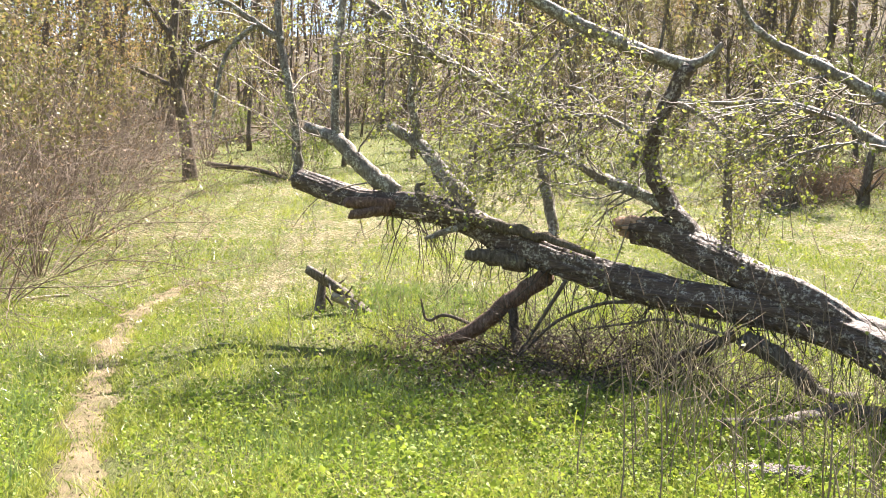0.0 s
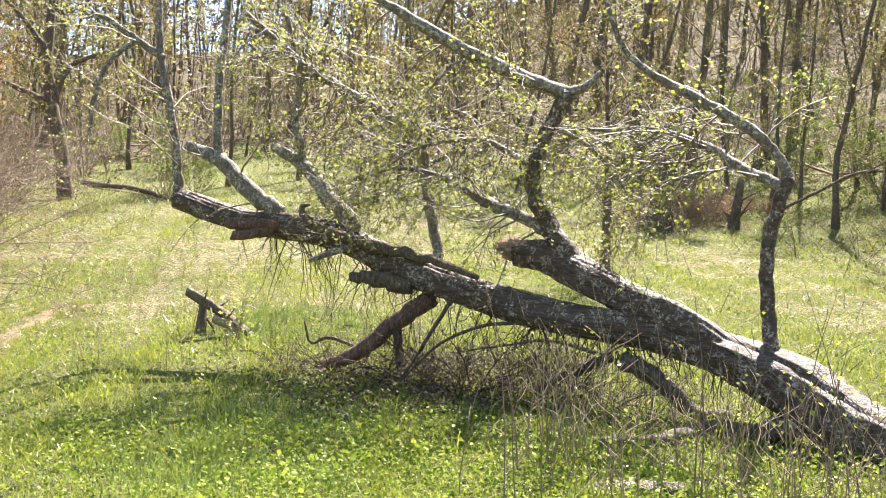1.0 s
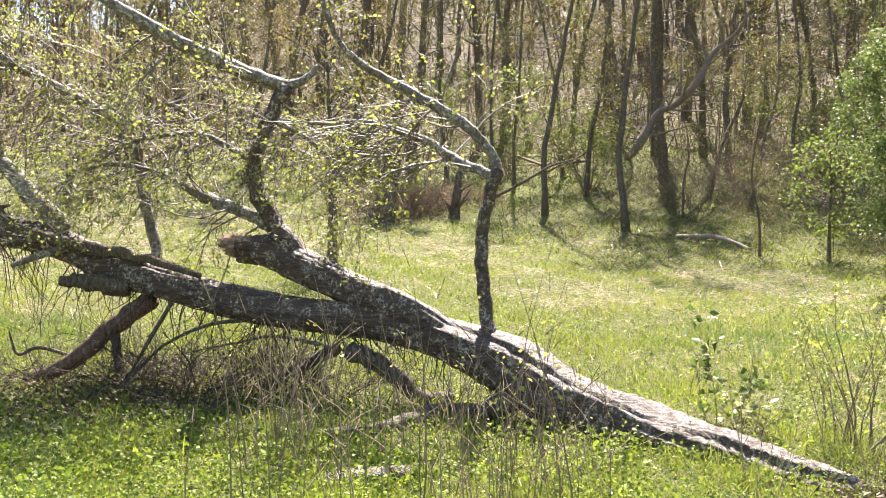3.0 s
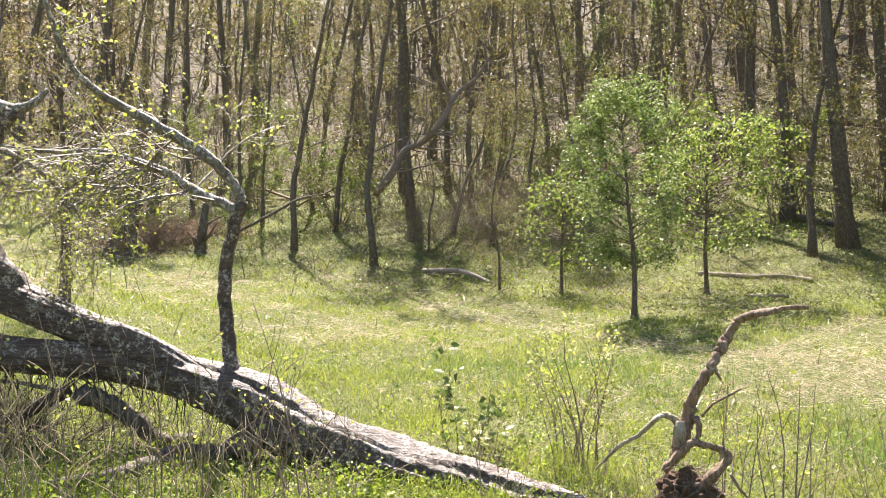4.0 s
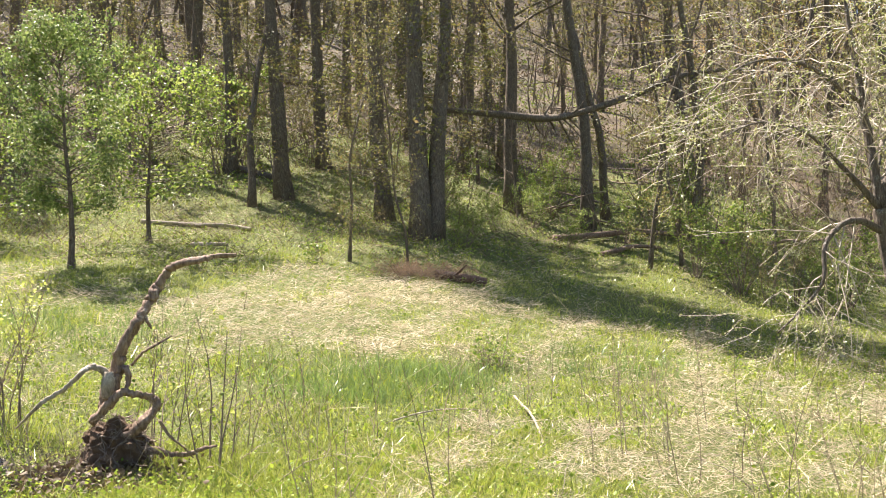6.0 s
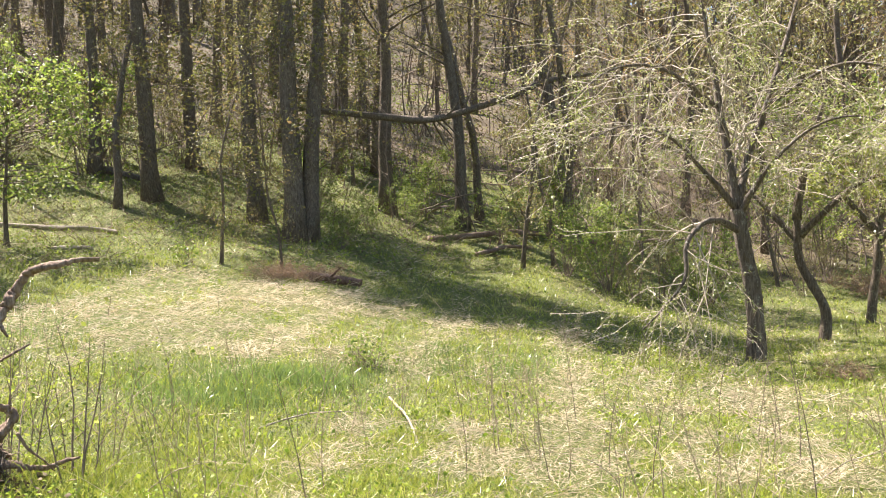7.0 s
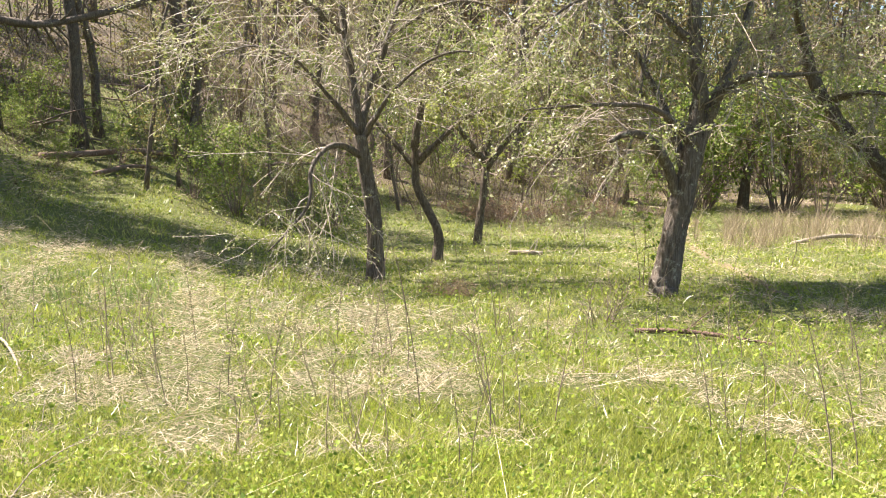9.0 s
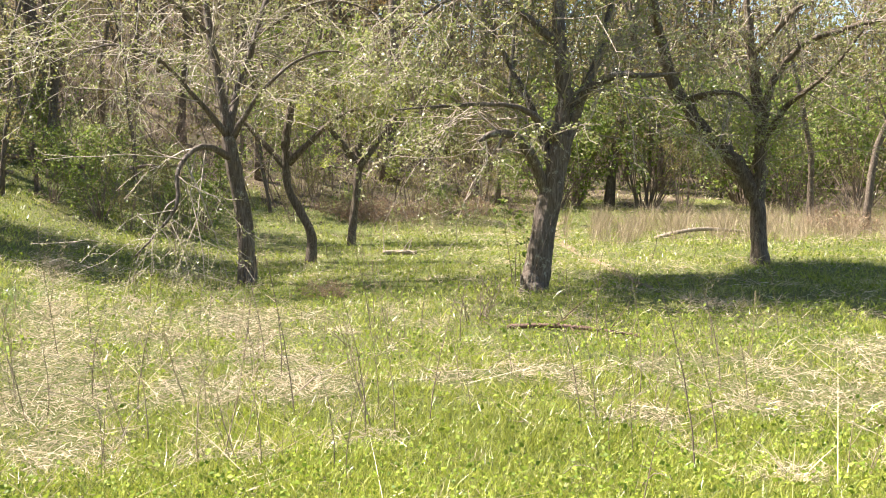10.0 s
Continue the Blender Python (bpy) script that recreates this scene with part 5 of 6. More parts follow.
# ---------------------------------------------------------------- the wood on the slope
PROTO = []
for i, (h, r, bk, lf, first, n, ln, each, size, jit, low, lab) in enumerate([
        (17, 0.20, M_BARK_GREY, M_LEAF_FOREST, 0.28, 18, 3.6, 19, 0.085, 0.035, 12, "tall straight grey woodland tree"),
        (18, 0.25, M_BARK_DARK, M_LEAF_FOREST, 0.26, 18, 3.8, 19, 0.085, 0.035, 12, "tall dark-barked woodland tree"),
        (14, 0.13, M_BARK_DARK, M_LEAF_FOREST, 0.22, 14, 2.6, 15, 0.075, 0.075, 10, "slender dark woodland tree"),
        (12, 0.10, M_BARK_GREY, M_LEAF_FOREST, 0.15, 20, 2.4, 30, 0.062, 0.085, 14, "slender woodland tree in yellow-green leaf"),
        (14, 0.15, M_BARK_DARK, M_LEAF_ORANGE, 0.20, 16, 2.8, 24, 0.06, 0.04, 10, "woodland tree with bronze young leaves"),
        (8, 0.06, M_BARK_DARK, M_LEAF_FOREST, 0.12, 18, 1.9, 18, 0.07, 0.11, 10, "thin understorey tree with sparse leaves"),
        (6, 0.045, M_BARK_DARK, M_LEAF_GREEN, 0.10, 16, 1.6, 24, 0.055, 0.08, 6, "thin understorey sapling in fresh leaf"),
        # crown stands above the view, made dense to shade slope and meadow edge
        (13, 0.23, M_BARK_DARK, M_LEAF_FOREST, 0.50, 30, 3.6, 24, 0.10, 0.035, 12, "tall dark-barked tree with a fuller crown")]):
    PROTO.append(forest_tree(100 + i, h, r, bk, lf, first, n, ln, each, size, jit, low_twigs=low, label=lab))

# single trees at the edge of the wood: turn, reach, kind, scale, lean, toward
SINGLE = [(60.5, 26, 7, 1.0, 5.0, -30), (66.4, 24, 7, 1.0, 1, 0), (68.5, 22, 7, 1.08, 1.5, -20), (69.3, 22.2, 7, 0.95, 5, 160), (57.4, 29.5, 0, 0.95, 1, -30), (55.3, 39, 1, 0.95, 0, 0),
          (58.6, 25, 2, 0.8, 2, -20), (40.3, 40, 1, 0.9, 0, 0), (41.3, 40, 1, 0.85, 0, 0), (33.5, 25.5, 2, 0.82, 9, -57), (28.8, 28, 2, 0.78, 6, -60), (31.2, 31, 5, 1.5, 3, 40), (27.0, 32, 6, 1.5, 3, 80), (38.0, 37, 2, 1.1, 0, 0), (36.8, 27.5, 5, 0.6, 0, 0), (40.5, 28, 5, 1.1, 14, 120), (43, 30, 5, 1.2, 8, -50), (46.5, 29, 5, 1.2, 5, 30), (38.2, 29.5, 5, 1.2, 18, 80), (52, 30, 5, 1.3, 4, 60),
          (26.5, 44, 1, 0.9, 0, 0), (41.0, 21.5, 5, 0.55, 0, 0), (64.3, 18.5, 5, 0.6, 0, 0), (67.8, 18.3, 5, 0.55, 0, 0), (78.4, 26.5, 0, 0.95, 3, -10), (74.0, 27, 1, 0.85, 2, 40), (79.5, 28, 2, 1.0, -2, 0), (81.9, 22, 5, 0.95, 2, 170),
          (83.8, 23, 5, 0.85, 0, 0), (130.1, 24, 2, 0.75, 0, 0), (127.5, 26, 2, 0.7, 0, 0), (20.9, 37, 1, 0.75, 3, 90), (1.2, 31, 2, 0.8, 9, 90), (2.7, 31.5, 2, 0.7, 4, 90), (1.6, 30.6, 5, 0.8, -9, 90)]
SINGLE += [(-25, 27, 2, 0.9, 0, 0), (-21.5, 30, 4, 0.9, 2, 90), (-19.5, 33, 4, 0.9, 0, 0), (-28, 26, 3, 0.9, 3, 60), (-23.2, 34, 4, 1.0, 0, 0), (-17.0, 38, 3, 1.0, 0, 0), (-11.5, 41, 3, 1.0, 0, 0), (-30, 30, 1, 1, 0, 0)]
# extra trees, added so that their unseen crowns shade the wood and its foot
SINGLE += [(t, r, 7, 1.0, 1.5, 60) for t, r in ((62.8, 30.5), (64, 38), (68, 36), (66, 50))]
SINGLE += [(t, r, k, 1.0, lean, toward) for t, r, k, lean, toward in ((33, 41, 2, 5, 90), (28, 40, 2, 6, -80), (37, 45, 0, 3, 60), (46, 46, 1, 4, -90), (52, 43, 2, 6, 80), (58, 41, 0, 4, -60), (61, 46, 1, 3, 90), (57, 48, 2, 5, 120), (70, 42, 1, 3, 90), (72.5, 37, 0, 4, -90))]
SINGLE += [(t, r, 3, s, lean, toward) for t, r, s, lean, toward in ((-6, 36, 0.9, 5, 80), (-2, 38, 1.0, 4, -70), (4, 35, 0.9, 6, 90), (8, 37, 1.0, 5, -90), (11, 34, 0.9, 6, 60), (14, 39, 1.05, 5, -60), (18, 38, 1.0, 6, 90), (23, 34, 0.9, 7, -90), (25.5, 31, 0.75, 8, 90), (30, 34, 0.8, 6, -90))]
rng = np.random.default_rng(77)
taken = []
for turn, r, k, s, lean, toward in SINGLE:
    copy_thing(PROTO[k], stand(turn, r, rng.uniform(0, 360), s, lean, toward))
    taken.append((turn, r))
count = 0
while count < 300:
    turn, u = rng.uniform(-45, 140) if count < 240 else rng.uniform(34, 68), rng.random()
    r = edge(turn) + (92 - edge(turn)) * u ** 1.35
    if any(abs(r - b) < 2.2 and abs(turn - a) * r / 57 < 1.4 for a, b in taken):
        continue
    if 40 < turn < 92 and r < 50 and rng.random() < 0.3:
        continue
    near = r < edge(turn) + 6
    k = int(rng.choice([2, 3, 5, 6, 5, 3] if near else [0, 1, 2, 3, 4, 5, 2, 1, 3]))
    if turn < 15 and rng.random() < 0.3:
        k = 4
    if 35 < turn < 66 and not near:
        k = int(rng.choice([1, 2, 0, 5, 2, 1]))
    copy_thing(PROTO[k], stand(turn, r, rng.uniform(0, 360), rng.uniform(0.75, 1.2), rng.normal() * 4.0, rng.uniform(0, 360)))
    taken.append((turn, r))
    count += 1
for k, (turn, r) in zip(range(len(PROTO)), ((100, 45), (66, 48), (50, 36), (87, 34), (-20, 50), (72, 30), (46, 33), (71, 31))):
    PROTO[k].matrix_basis = stand(turn, r)

build_far_woods()
build_undergrowth()

# ---------------------------------------------------------------- young trees in the meadow
def young_tree(name, label, place, height, radius, crown, width, leaf_mat, count, leaf, seed, flat=1.0):
    """A young tree with a straight stem and a leafy crown of layered boughs."""
    rng = np.random.default_rng(seed)
    root = thing(name, place, label, "tree")
    line, _ = wander(rng, np.array([0, 0, -0.1]), np.array([0, 0, 1.0]), height, radius, 0.008, 12, 0.03, 0.1)
    line[0, 3] *= 1.5
    t = Tubes()
    t.add(smooth_line(line, 2), 10, 0.06, seed)
    part("trunk", t.mesh("trunk", M_BARK_DARK), root)
    b, tips = Twigs(), []
    for i in range(70):
        u = crown + (1 - crown) * rng.random()
        k = (u * 12)
        q = line[min(int(k), 11)] + (line[min(int(k), 11) + 1] - line[min(int(k), 11)]) * (k - int(k))
        v = (u - crown) / (1 - crown)
        reach = width * (0.42 + 0.58 * math.sin(math.pi * min(1, 0.15 + 0.72 * v)) * rng.uniform(0.7, 1.15)) * (1.0 if v > 0.15 else rng.uniform(0.4, 1.25))
        a = rng.uniform(0, 6.28)
        d = unit(np.array([math.cos(a), math.sin(a), 0.35 * flat + 0.5 * v]))
        l, _ = wander(rng, q[:3], d, reach, 0.013, 0.004, 6, 0.12, 0.0)
        b.add(l)
        tips.append(l)
        tips += branch_out(rng, l, 4, 0.3, 1.0, 0.7, reach * 0.45, b, 3, 0.6, 0.2, 0.0, 4, 0.5)
    tagged(part("branchwork", b.mesh("branchwork", M_BARK_DARK), root), kind="stuff")
    each = max(1, count // len(tips))
    tagged(part("foliage", leaves("foliage", along(rng, tips, each, 0.07, 0.35), leaf, leaf_mat, rng, 0.55, 0.6), root, "fresh hanging leaves"), kind="stuff")
    return root


young_tree("young_maple", "young tree in full fresh green leaf standing in the meadow", spot(48.8, 18), 3.9, 0.065, 0.26, 1.30, M_LEAF_MAPLE, 15000, 0.062, 51)
young_tree("young_tree", "low spreading young tree in pale green leaf", spot(52.9, 20.5), 3.0, 0.06, 0.3, 1.9, M_LEAF_GREEN, 5200, 0.085, 52, 0.2)
young_tree("young_tree", "low leafy young tree beside the maple", spot(44.6, 21), 2.4, 0.05, 0.3, 1.0, M_LEAF_GREEN, 1500, 0.09, 53, 0.3)
young_tree("small_tree", "slim dark tree behind the fallen trunk", spot(16.3, 18), 4.5, 0.13, 0.25, 1.6, M_LEAF_FOREST, 2600, 0.07, 54)

# ---------------------------------------------------------------- bushes
THICKET = [
    shrub(61, "thicket_bush", "bright green leafy bush at the edge of the wood", 16, 2.6, 0.6, M_TWIG_BROWN, M_LEAF_GREEN, 11, 0.07, 0.014, 0.03, 8, 0.8, group="bushes at the edge of the wood", sub=2),
    shrub(62, "thicket_bush", "yellow-green thin-leaved bush in the wood", 12, 3.2, 0.5, M_TWIG_BROWN, M_LEAF_FOREST, 11, 0.052, 0.014, 0.04, 8, 0.9, group="bushes at the edge of the wood", sub=2),
    shrub(63, "bare_bush", "bare brown twiggy bush", 22, 2.7, 1.0, M_TWIG_BROWN, M_RUST, 1, 0.032, 0.008, -0.03, 12, 1.0, group="bushes at the edge of the wood", sub=6, crook=0.24),
    shrub(64, "bramble_bush", "low rust-brown bramble bush", 34, 1.2, 1.3, M_TWIG_BROWN, M_RUST, 4, 0.05, 0.008, -0.12, 9, 0.45, group="bushes at the edge of the wood", sub=2)]
rng = np.random.default_rng(88)
count = 0
while count < 90:
    turn = rng.uniform(-40, 140)
    r = edge(turn) + rng.uniform(-1.0, 14) + (3 if 45 < turn < 66 else 0)
    k = int(rng.choice([0, 1, 1, 2] if turn < 62 else [0, 0, 1, 0, 2]))
    if turn > 100:
        k = int(rng.choice([0, 0, 1]))
    if 30 < turn < 80 and rng.random() < 0.6:
        continue
    copy_thing(THICKET[k], stand(turn, r, rng.uniform(0, 360), rng.uniform(0.6, 1.3) * (1.35 if turn > 100 else 1)))
    count += 1
for turn, r, k, s in ((37.5, 27, 2, 1.0), (39.5, 28.5, 2, 1.2), (41.5, 27.5, 2, 1.0), (43.5, 30, 2, 1.3), (35.8, 29, 2, 1.0), (45.5, 26, 2, 0.7), (50.5, 27, 2, 0.8), (18.5, 27, 3, 1.0), (20.2, 28, 2, 0.55), (22.0, 28.5, 3, 1.2), (23.2, 29, 2, 0.6), (17.4, 28, 2, 0.5), (24.5, 30, 3, 1), (19.2, 29, 2, 0.7), (21.3, 27.5, 2, 0.45), (70.5, 17.6, 3, 0.5), (69.4, 17.4, 3, 0.45), (67.0, 17.6, 3, 0.5), (68.2, 17.3, 3, 0.45),
                      (-24.8, 15, 2, 1.4), (-22.6, 17.5, 2, 1.6), (-20.5, 21, 2, 1.6), (-26.5, 17, 1, 1.5), (-19.2, 25, 2, 1.6), (-23.0, 21, 1, 1.7), (-25.5, 20, 1, 1.8), (-17.6, 31, 2, 1.5), (-20.5, 27, 1, 1.8), (-22, 25, 1, 2.0), (-9.5, 33, 0, 0.8), (-7.8, 33, 0, 0.7), (-28, 14, 2, 1.4),
                      (99.4, 12.2, 3, 0.35), (129.0, 23.5, 3, 0.8), (128.2, 24, 2, 0.5), (73, 24, 0, 0.45), (75.2, 25.5, 0, 0.5), (71.2, 21.2, 0, 0.4), (77.3, 23.5, 0, 0.4), (63.8, 23.5, 0, 0.4), (80.6, 25, 0, 0.6), (87, 21, 0, 0.8), (90, 21, 1, 0.8), (92.5, 22, 0, 0.8), (84.5, 22, 0, 0.7), (88.5, 20, 1, 0.5), (91, 20.5, 0, 0.5)):
    copy_thing(THICKET[k], stand(turn, r, rng.uniform(0, 360), s))
for _ in range(70):
    turn, r = rng.uniform(99, 142), rng.uniform(29, 52)
    copy_thing(THICKET[int(rng.choice([0, 1, 0]))], stand(turn, r, rng.uniform(0, 360), rng.uniform(0.9, 2.1)))
for turn, r, k, s in ((99.2, 26.5, 1, 0.6), (100.8, 25.6, 3, 0.9), (102.2, 26.2, 1, 0.55), (103.6, 25.4, 3, 0.9), (104.8, 27, 1, 0.7), (106.4, 26.0, 0, 0.45), (107.6, 27.5, 3, 1.0), (109.0, 28.0, 1, 0.8), (110.6, 29, 0, 0.7), (97.6, 24.5, 1, 0.5)):
    copy_thing(THICKET[k], stand(turn, r, 77 * turn, s))
for k, (turn, r) in zip(range(4), ((84, 27), (62, 31), (93, 28), (21.2, 29))):
    THICKET[k].matrix_basis = stand(turn, r)

# ---------------------------------------------------------------- logs and dead wood
LEAN = [(14.65, 22.32, 4.27, 0.102), (15.09, 22.27, 4.80, 0.111), (15.60, 22.29, 5.54, 0.102), (16.12, 22.16, 5.81, 0.093), (16.43, 21.67, 6.33, 0.085), (16.96, 21.65, 7.18, 0.068), (17.54, 21.43, 7.72, 0.051), (17.85, 21.18, 8.37, 0.025)]
log("leaning_dead_tree", "dark dead trunk caught across the standing trees", [(23.36, 9.45, 4.95, 0.056), (24.08, 7.42, 4.76, 0.084), (24.61, 6.49, 4.70, 0.092), (25.05, 5.76, 4.86, 0.088), (25.84, 4.35, 5.40, 0.080), (26.35, 3.43, 5.85, 0.072), (27.11, 2.28, 6.10, 0.048)], M_BARK_DARK, knots=0.2, seed=3, stubs=20, reach=1.1)
log("fallen_log", "pale barkless log lying at the edge of the wood", lying((52.5, 23.3), (58.6, 21.6), 0.06, 0.02, 7), M_DEAD, knots=0.25, seed=4)
log("fallen_log", "short pale log in the grass", lying((55.2, 19.9), (57.3, 20), 0.055), M_DEAD, seed=5, stubs=1)
log("fallen_log", "dark fallen trunk on the wooded slope", lying((52.5, 45), (62.5, 45), 0.28, 0.3), M_BARK_DARK, seed=6, stubs=6)
log("leaning_dead_branch", "brown dead branch leaning up among saplings", LEAN, M_TWIG_BROWN, knots=0.2, seed=31, stubs=26, reach=1.6)
log("fallen_log", "dark fallen trunk between the trees", lying((57, 30), (60, 28.5), 0.12), M_BARK_DARK, seed=7)
log("fallen_log", "grey fallen bough among the bushes", lying((76.4, 24.3), (86.5, 27.5), 0.085, 0.12), M_ROOT, seed=8)
log("fallen_log", "grey fallen bough among the bushes", lying((79.2, 23.2), (82.5, 25), 0.06, 0.08), M_ROOT, seed=9)
log("fallen_log", "rotten brown log in dead brush", lying((69.4, 17.4), (72.4, 17.2), 0.10), M_HEART, seed=10)
log("fallen_log", "old grey log at the top of the meadow", lying((-13.9, 36.5), (-9.2, 31.5), 0.10, 0.1), M_BARK_GREY, seed=11)
log("fallen_log", "thin reddish dead branch in the grass", lying((110.4, 9.4), (118.2, 9.3), 0.025, 0.02), M_HEART, seed=12, stubs=6)
log("fallen_log", "pale broken branch by the bushes", lying((36.5, 24.5), (40.5, 22.3), 0.07, 0.15), M_DEAD, seed=13)
log("fallen_log", "bleached dead branch in the tall grass", lying((119, 21.5), (124, 22.5), 0.05, 0.12), M_DEAD, seed=14, stubs=6)
log("fallen_log", "dead branch lying under the trees", lying((103, 17.5), (105, 17.6), 0.05), M_DEAD, seed=15)
log("broken_log", "short broken log propped in the grass", [(-1.79, 13.08, 1.02, 0.05), (-1.35, 12.93, 0.79, 0.052), (-0.87, 12.77, 0.45, 0.04)], M_BARK_APPLE, knots=0.4, seed=16, stubs=7, reach=0.35)
log("broken_log", "dark stub under the broken log", [(-1.58, 13.10, 0.86, 0.05), (-1.59, 13.05, 0.6, 0.07), (-1.60, 13.00, 0.35, 0.09)], M_BARK_DARK, seed=17, stubs=2)
log("broken_log", "grey stick against the broken log", [(-1.42, 12.92, 0.69, 0.060), (-1.15, 12.85, 0.56, 0.050), (-1.01, 12.66, 0.30, 0.040)], M_DEAD, seed=18, stubs=0)
log("fallen_log", "dark rotting bough in the weeds", [(1.25, 6.28, 0.06, 0.040), (1.58, 6.31, 0.07, 0.060), (1.92, 6.32, 0.11, 0.080), (2.37, 6.27, 0.14, 0.070)], M_BARK_FALLEN, seed=19)
log("broken_snag", "broad broken dead trunk with dry vines at the wood edge", [(*spot(19.2, 27, -0.2), 0.50), (*spot(19.3, 27, 0.4), 0.36), (*spot(19.6, 27, 1.2), 0.25), (*spot(19.9, 27.1, 2.0), 0.20)], M_BARK_DARK, knots=0.3, seed=33, stubs=14, reach=0.9)
log("broken_snag", "dead leaning stub at the wood edge", [(*spot(23.4, 27.5, -0.2), 0.16), (*spot(23.6, 27.5, 0.6), 0.12), (*spot(23.8, 27.5, 1.4), 0.10)], M_BARK_DARK, knots=0.25, seed=34, stubs=8, reach=0.7)
log("old_post", "short weathered post in the far grass", [(*spot(112.8, 17, -0.1), 0.05), (*spot(112.8, 17, 0.3), 0.05), (*spot(112.8, 17, 0.55), 0.045)], M_BARK_DARK, seed=30, stubs=0)
log("bleached_stick", "bleached stick lying in the grass", lying((-24.5, 15), (-21, 15.5), 0.03), M_DEAD, seed=20, stubs=2)
log("bleached_stick", "straight bleached stick in the grass", lying((74, 9.3), (75.7, 7.3), 0.014, 0.05), M_DEAD, seed=21, stubs=0)
log("bleached_stick", "bleached stalk lying in the grass", lying((66.5, 8.1), (72.5, 8.6), 0.008, 0.06), M_DEAD, seed=22, stubs=3)
log("bleached_stick", "bleached stalk lying in the grass", lying((-9, 7.8), (2, 8.0), 0.008, 0.04), M_DEAD, seed=23, stubs=0)

# upturned root plate at the foot of the fallen tree
ROOTS = [
    ("root", [(5.60, 4.65, 0.42, 0.057), (5.62, 4.62, 0.57, 0.055), (5.67, 4.60, 0.70, 0.048), (5.67, 4.56, 0.84, 0.042), (5.70, 4.49, 0.97, 0.036), (5.75, 4.44, 1.08, 0.033), (5.81, 4.42, 1.18, 0.036), (5.86, 4.41, 1.25, 0.036), (5.89, 4.36, 1.34, 0.030), (5.91, 4.29, 1.41, 0.028), (5.96, 4.14, 1.44, 0.025), (6.02, 4.04, 1.47, 0.020), (6.13, 3.93, 1.48, 0.014)]),
    ("root", [(5.61, 4.63, 0.65, 0.029), (5.54, 4.67, 0.71, 0.024), (5.48, 4.70, 0.71, 0.019), (5.42, 4.74, 0.65, 0.017), (5.36, 4.81, 0.57, 0.017), (5.30, 4.91, 0.50, 0.014), (5.27, 4.99, 0.42, 0.011), (5.22, 5.07, 0.32, 0.008)]),
    ("root", [(5.71, 4.52, 0.71, 0.009), (5.74, 4.44, 0.80, 0.011), (5.79, 4.37, 0.85, 0.009), (5.88, 4.30, 0.91, 0.006)]),
    ("root", [(5.47, 4.65, 0.35, 0.034), (5.50, 4.56, 0.45, 0.029), (5.56, 4.48, 0.54, 0.026), (5.62, 4.41, 0.53, 0.025), (5.69, 4.33, 0.50, 0.025), (5.71, 4.29, 0.44, 0.028), (5.68, 4.35, 0.37, 0.034), (5.65, 4.41, 0.29, 0.040), (5.62, 4.50, 0.22, 0.040), (5.59, 4.58, 0.13, 0.038)]),
    ("root", [(5.67, 4.49, 0.13, 0.038), (5.74, 4.35, 0.12, 0.026), (5.81, 4.26, 0.09, 0.021), (5.89, 4.17, 0.08, 0.018), (5.95, 4.10, 0.11, 0.015), (6.03, 4.03, 0.12, 0.009)]),
    ("root", [(5.75, 4.31, 0.33, 0.011), (5.79, 4.25, 0.22, 0.009), (5.85, 4.19, 0.14, 0.008), (5.92, 4.15, 0.05, 0.005)]),
    ("root", [(5.74, 4.43, 1.07, 0.017), (5.74, 4.40, 1.02, 0.013), (5.75, 4.37, 0.97, 0.006)]),
    ("root", [(5.66, 4.53, 0.71, 0.025), (5.66, 4.50, 0.64, 0.023), (5.64, 4.50, 0.54, 0.011)])]


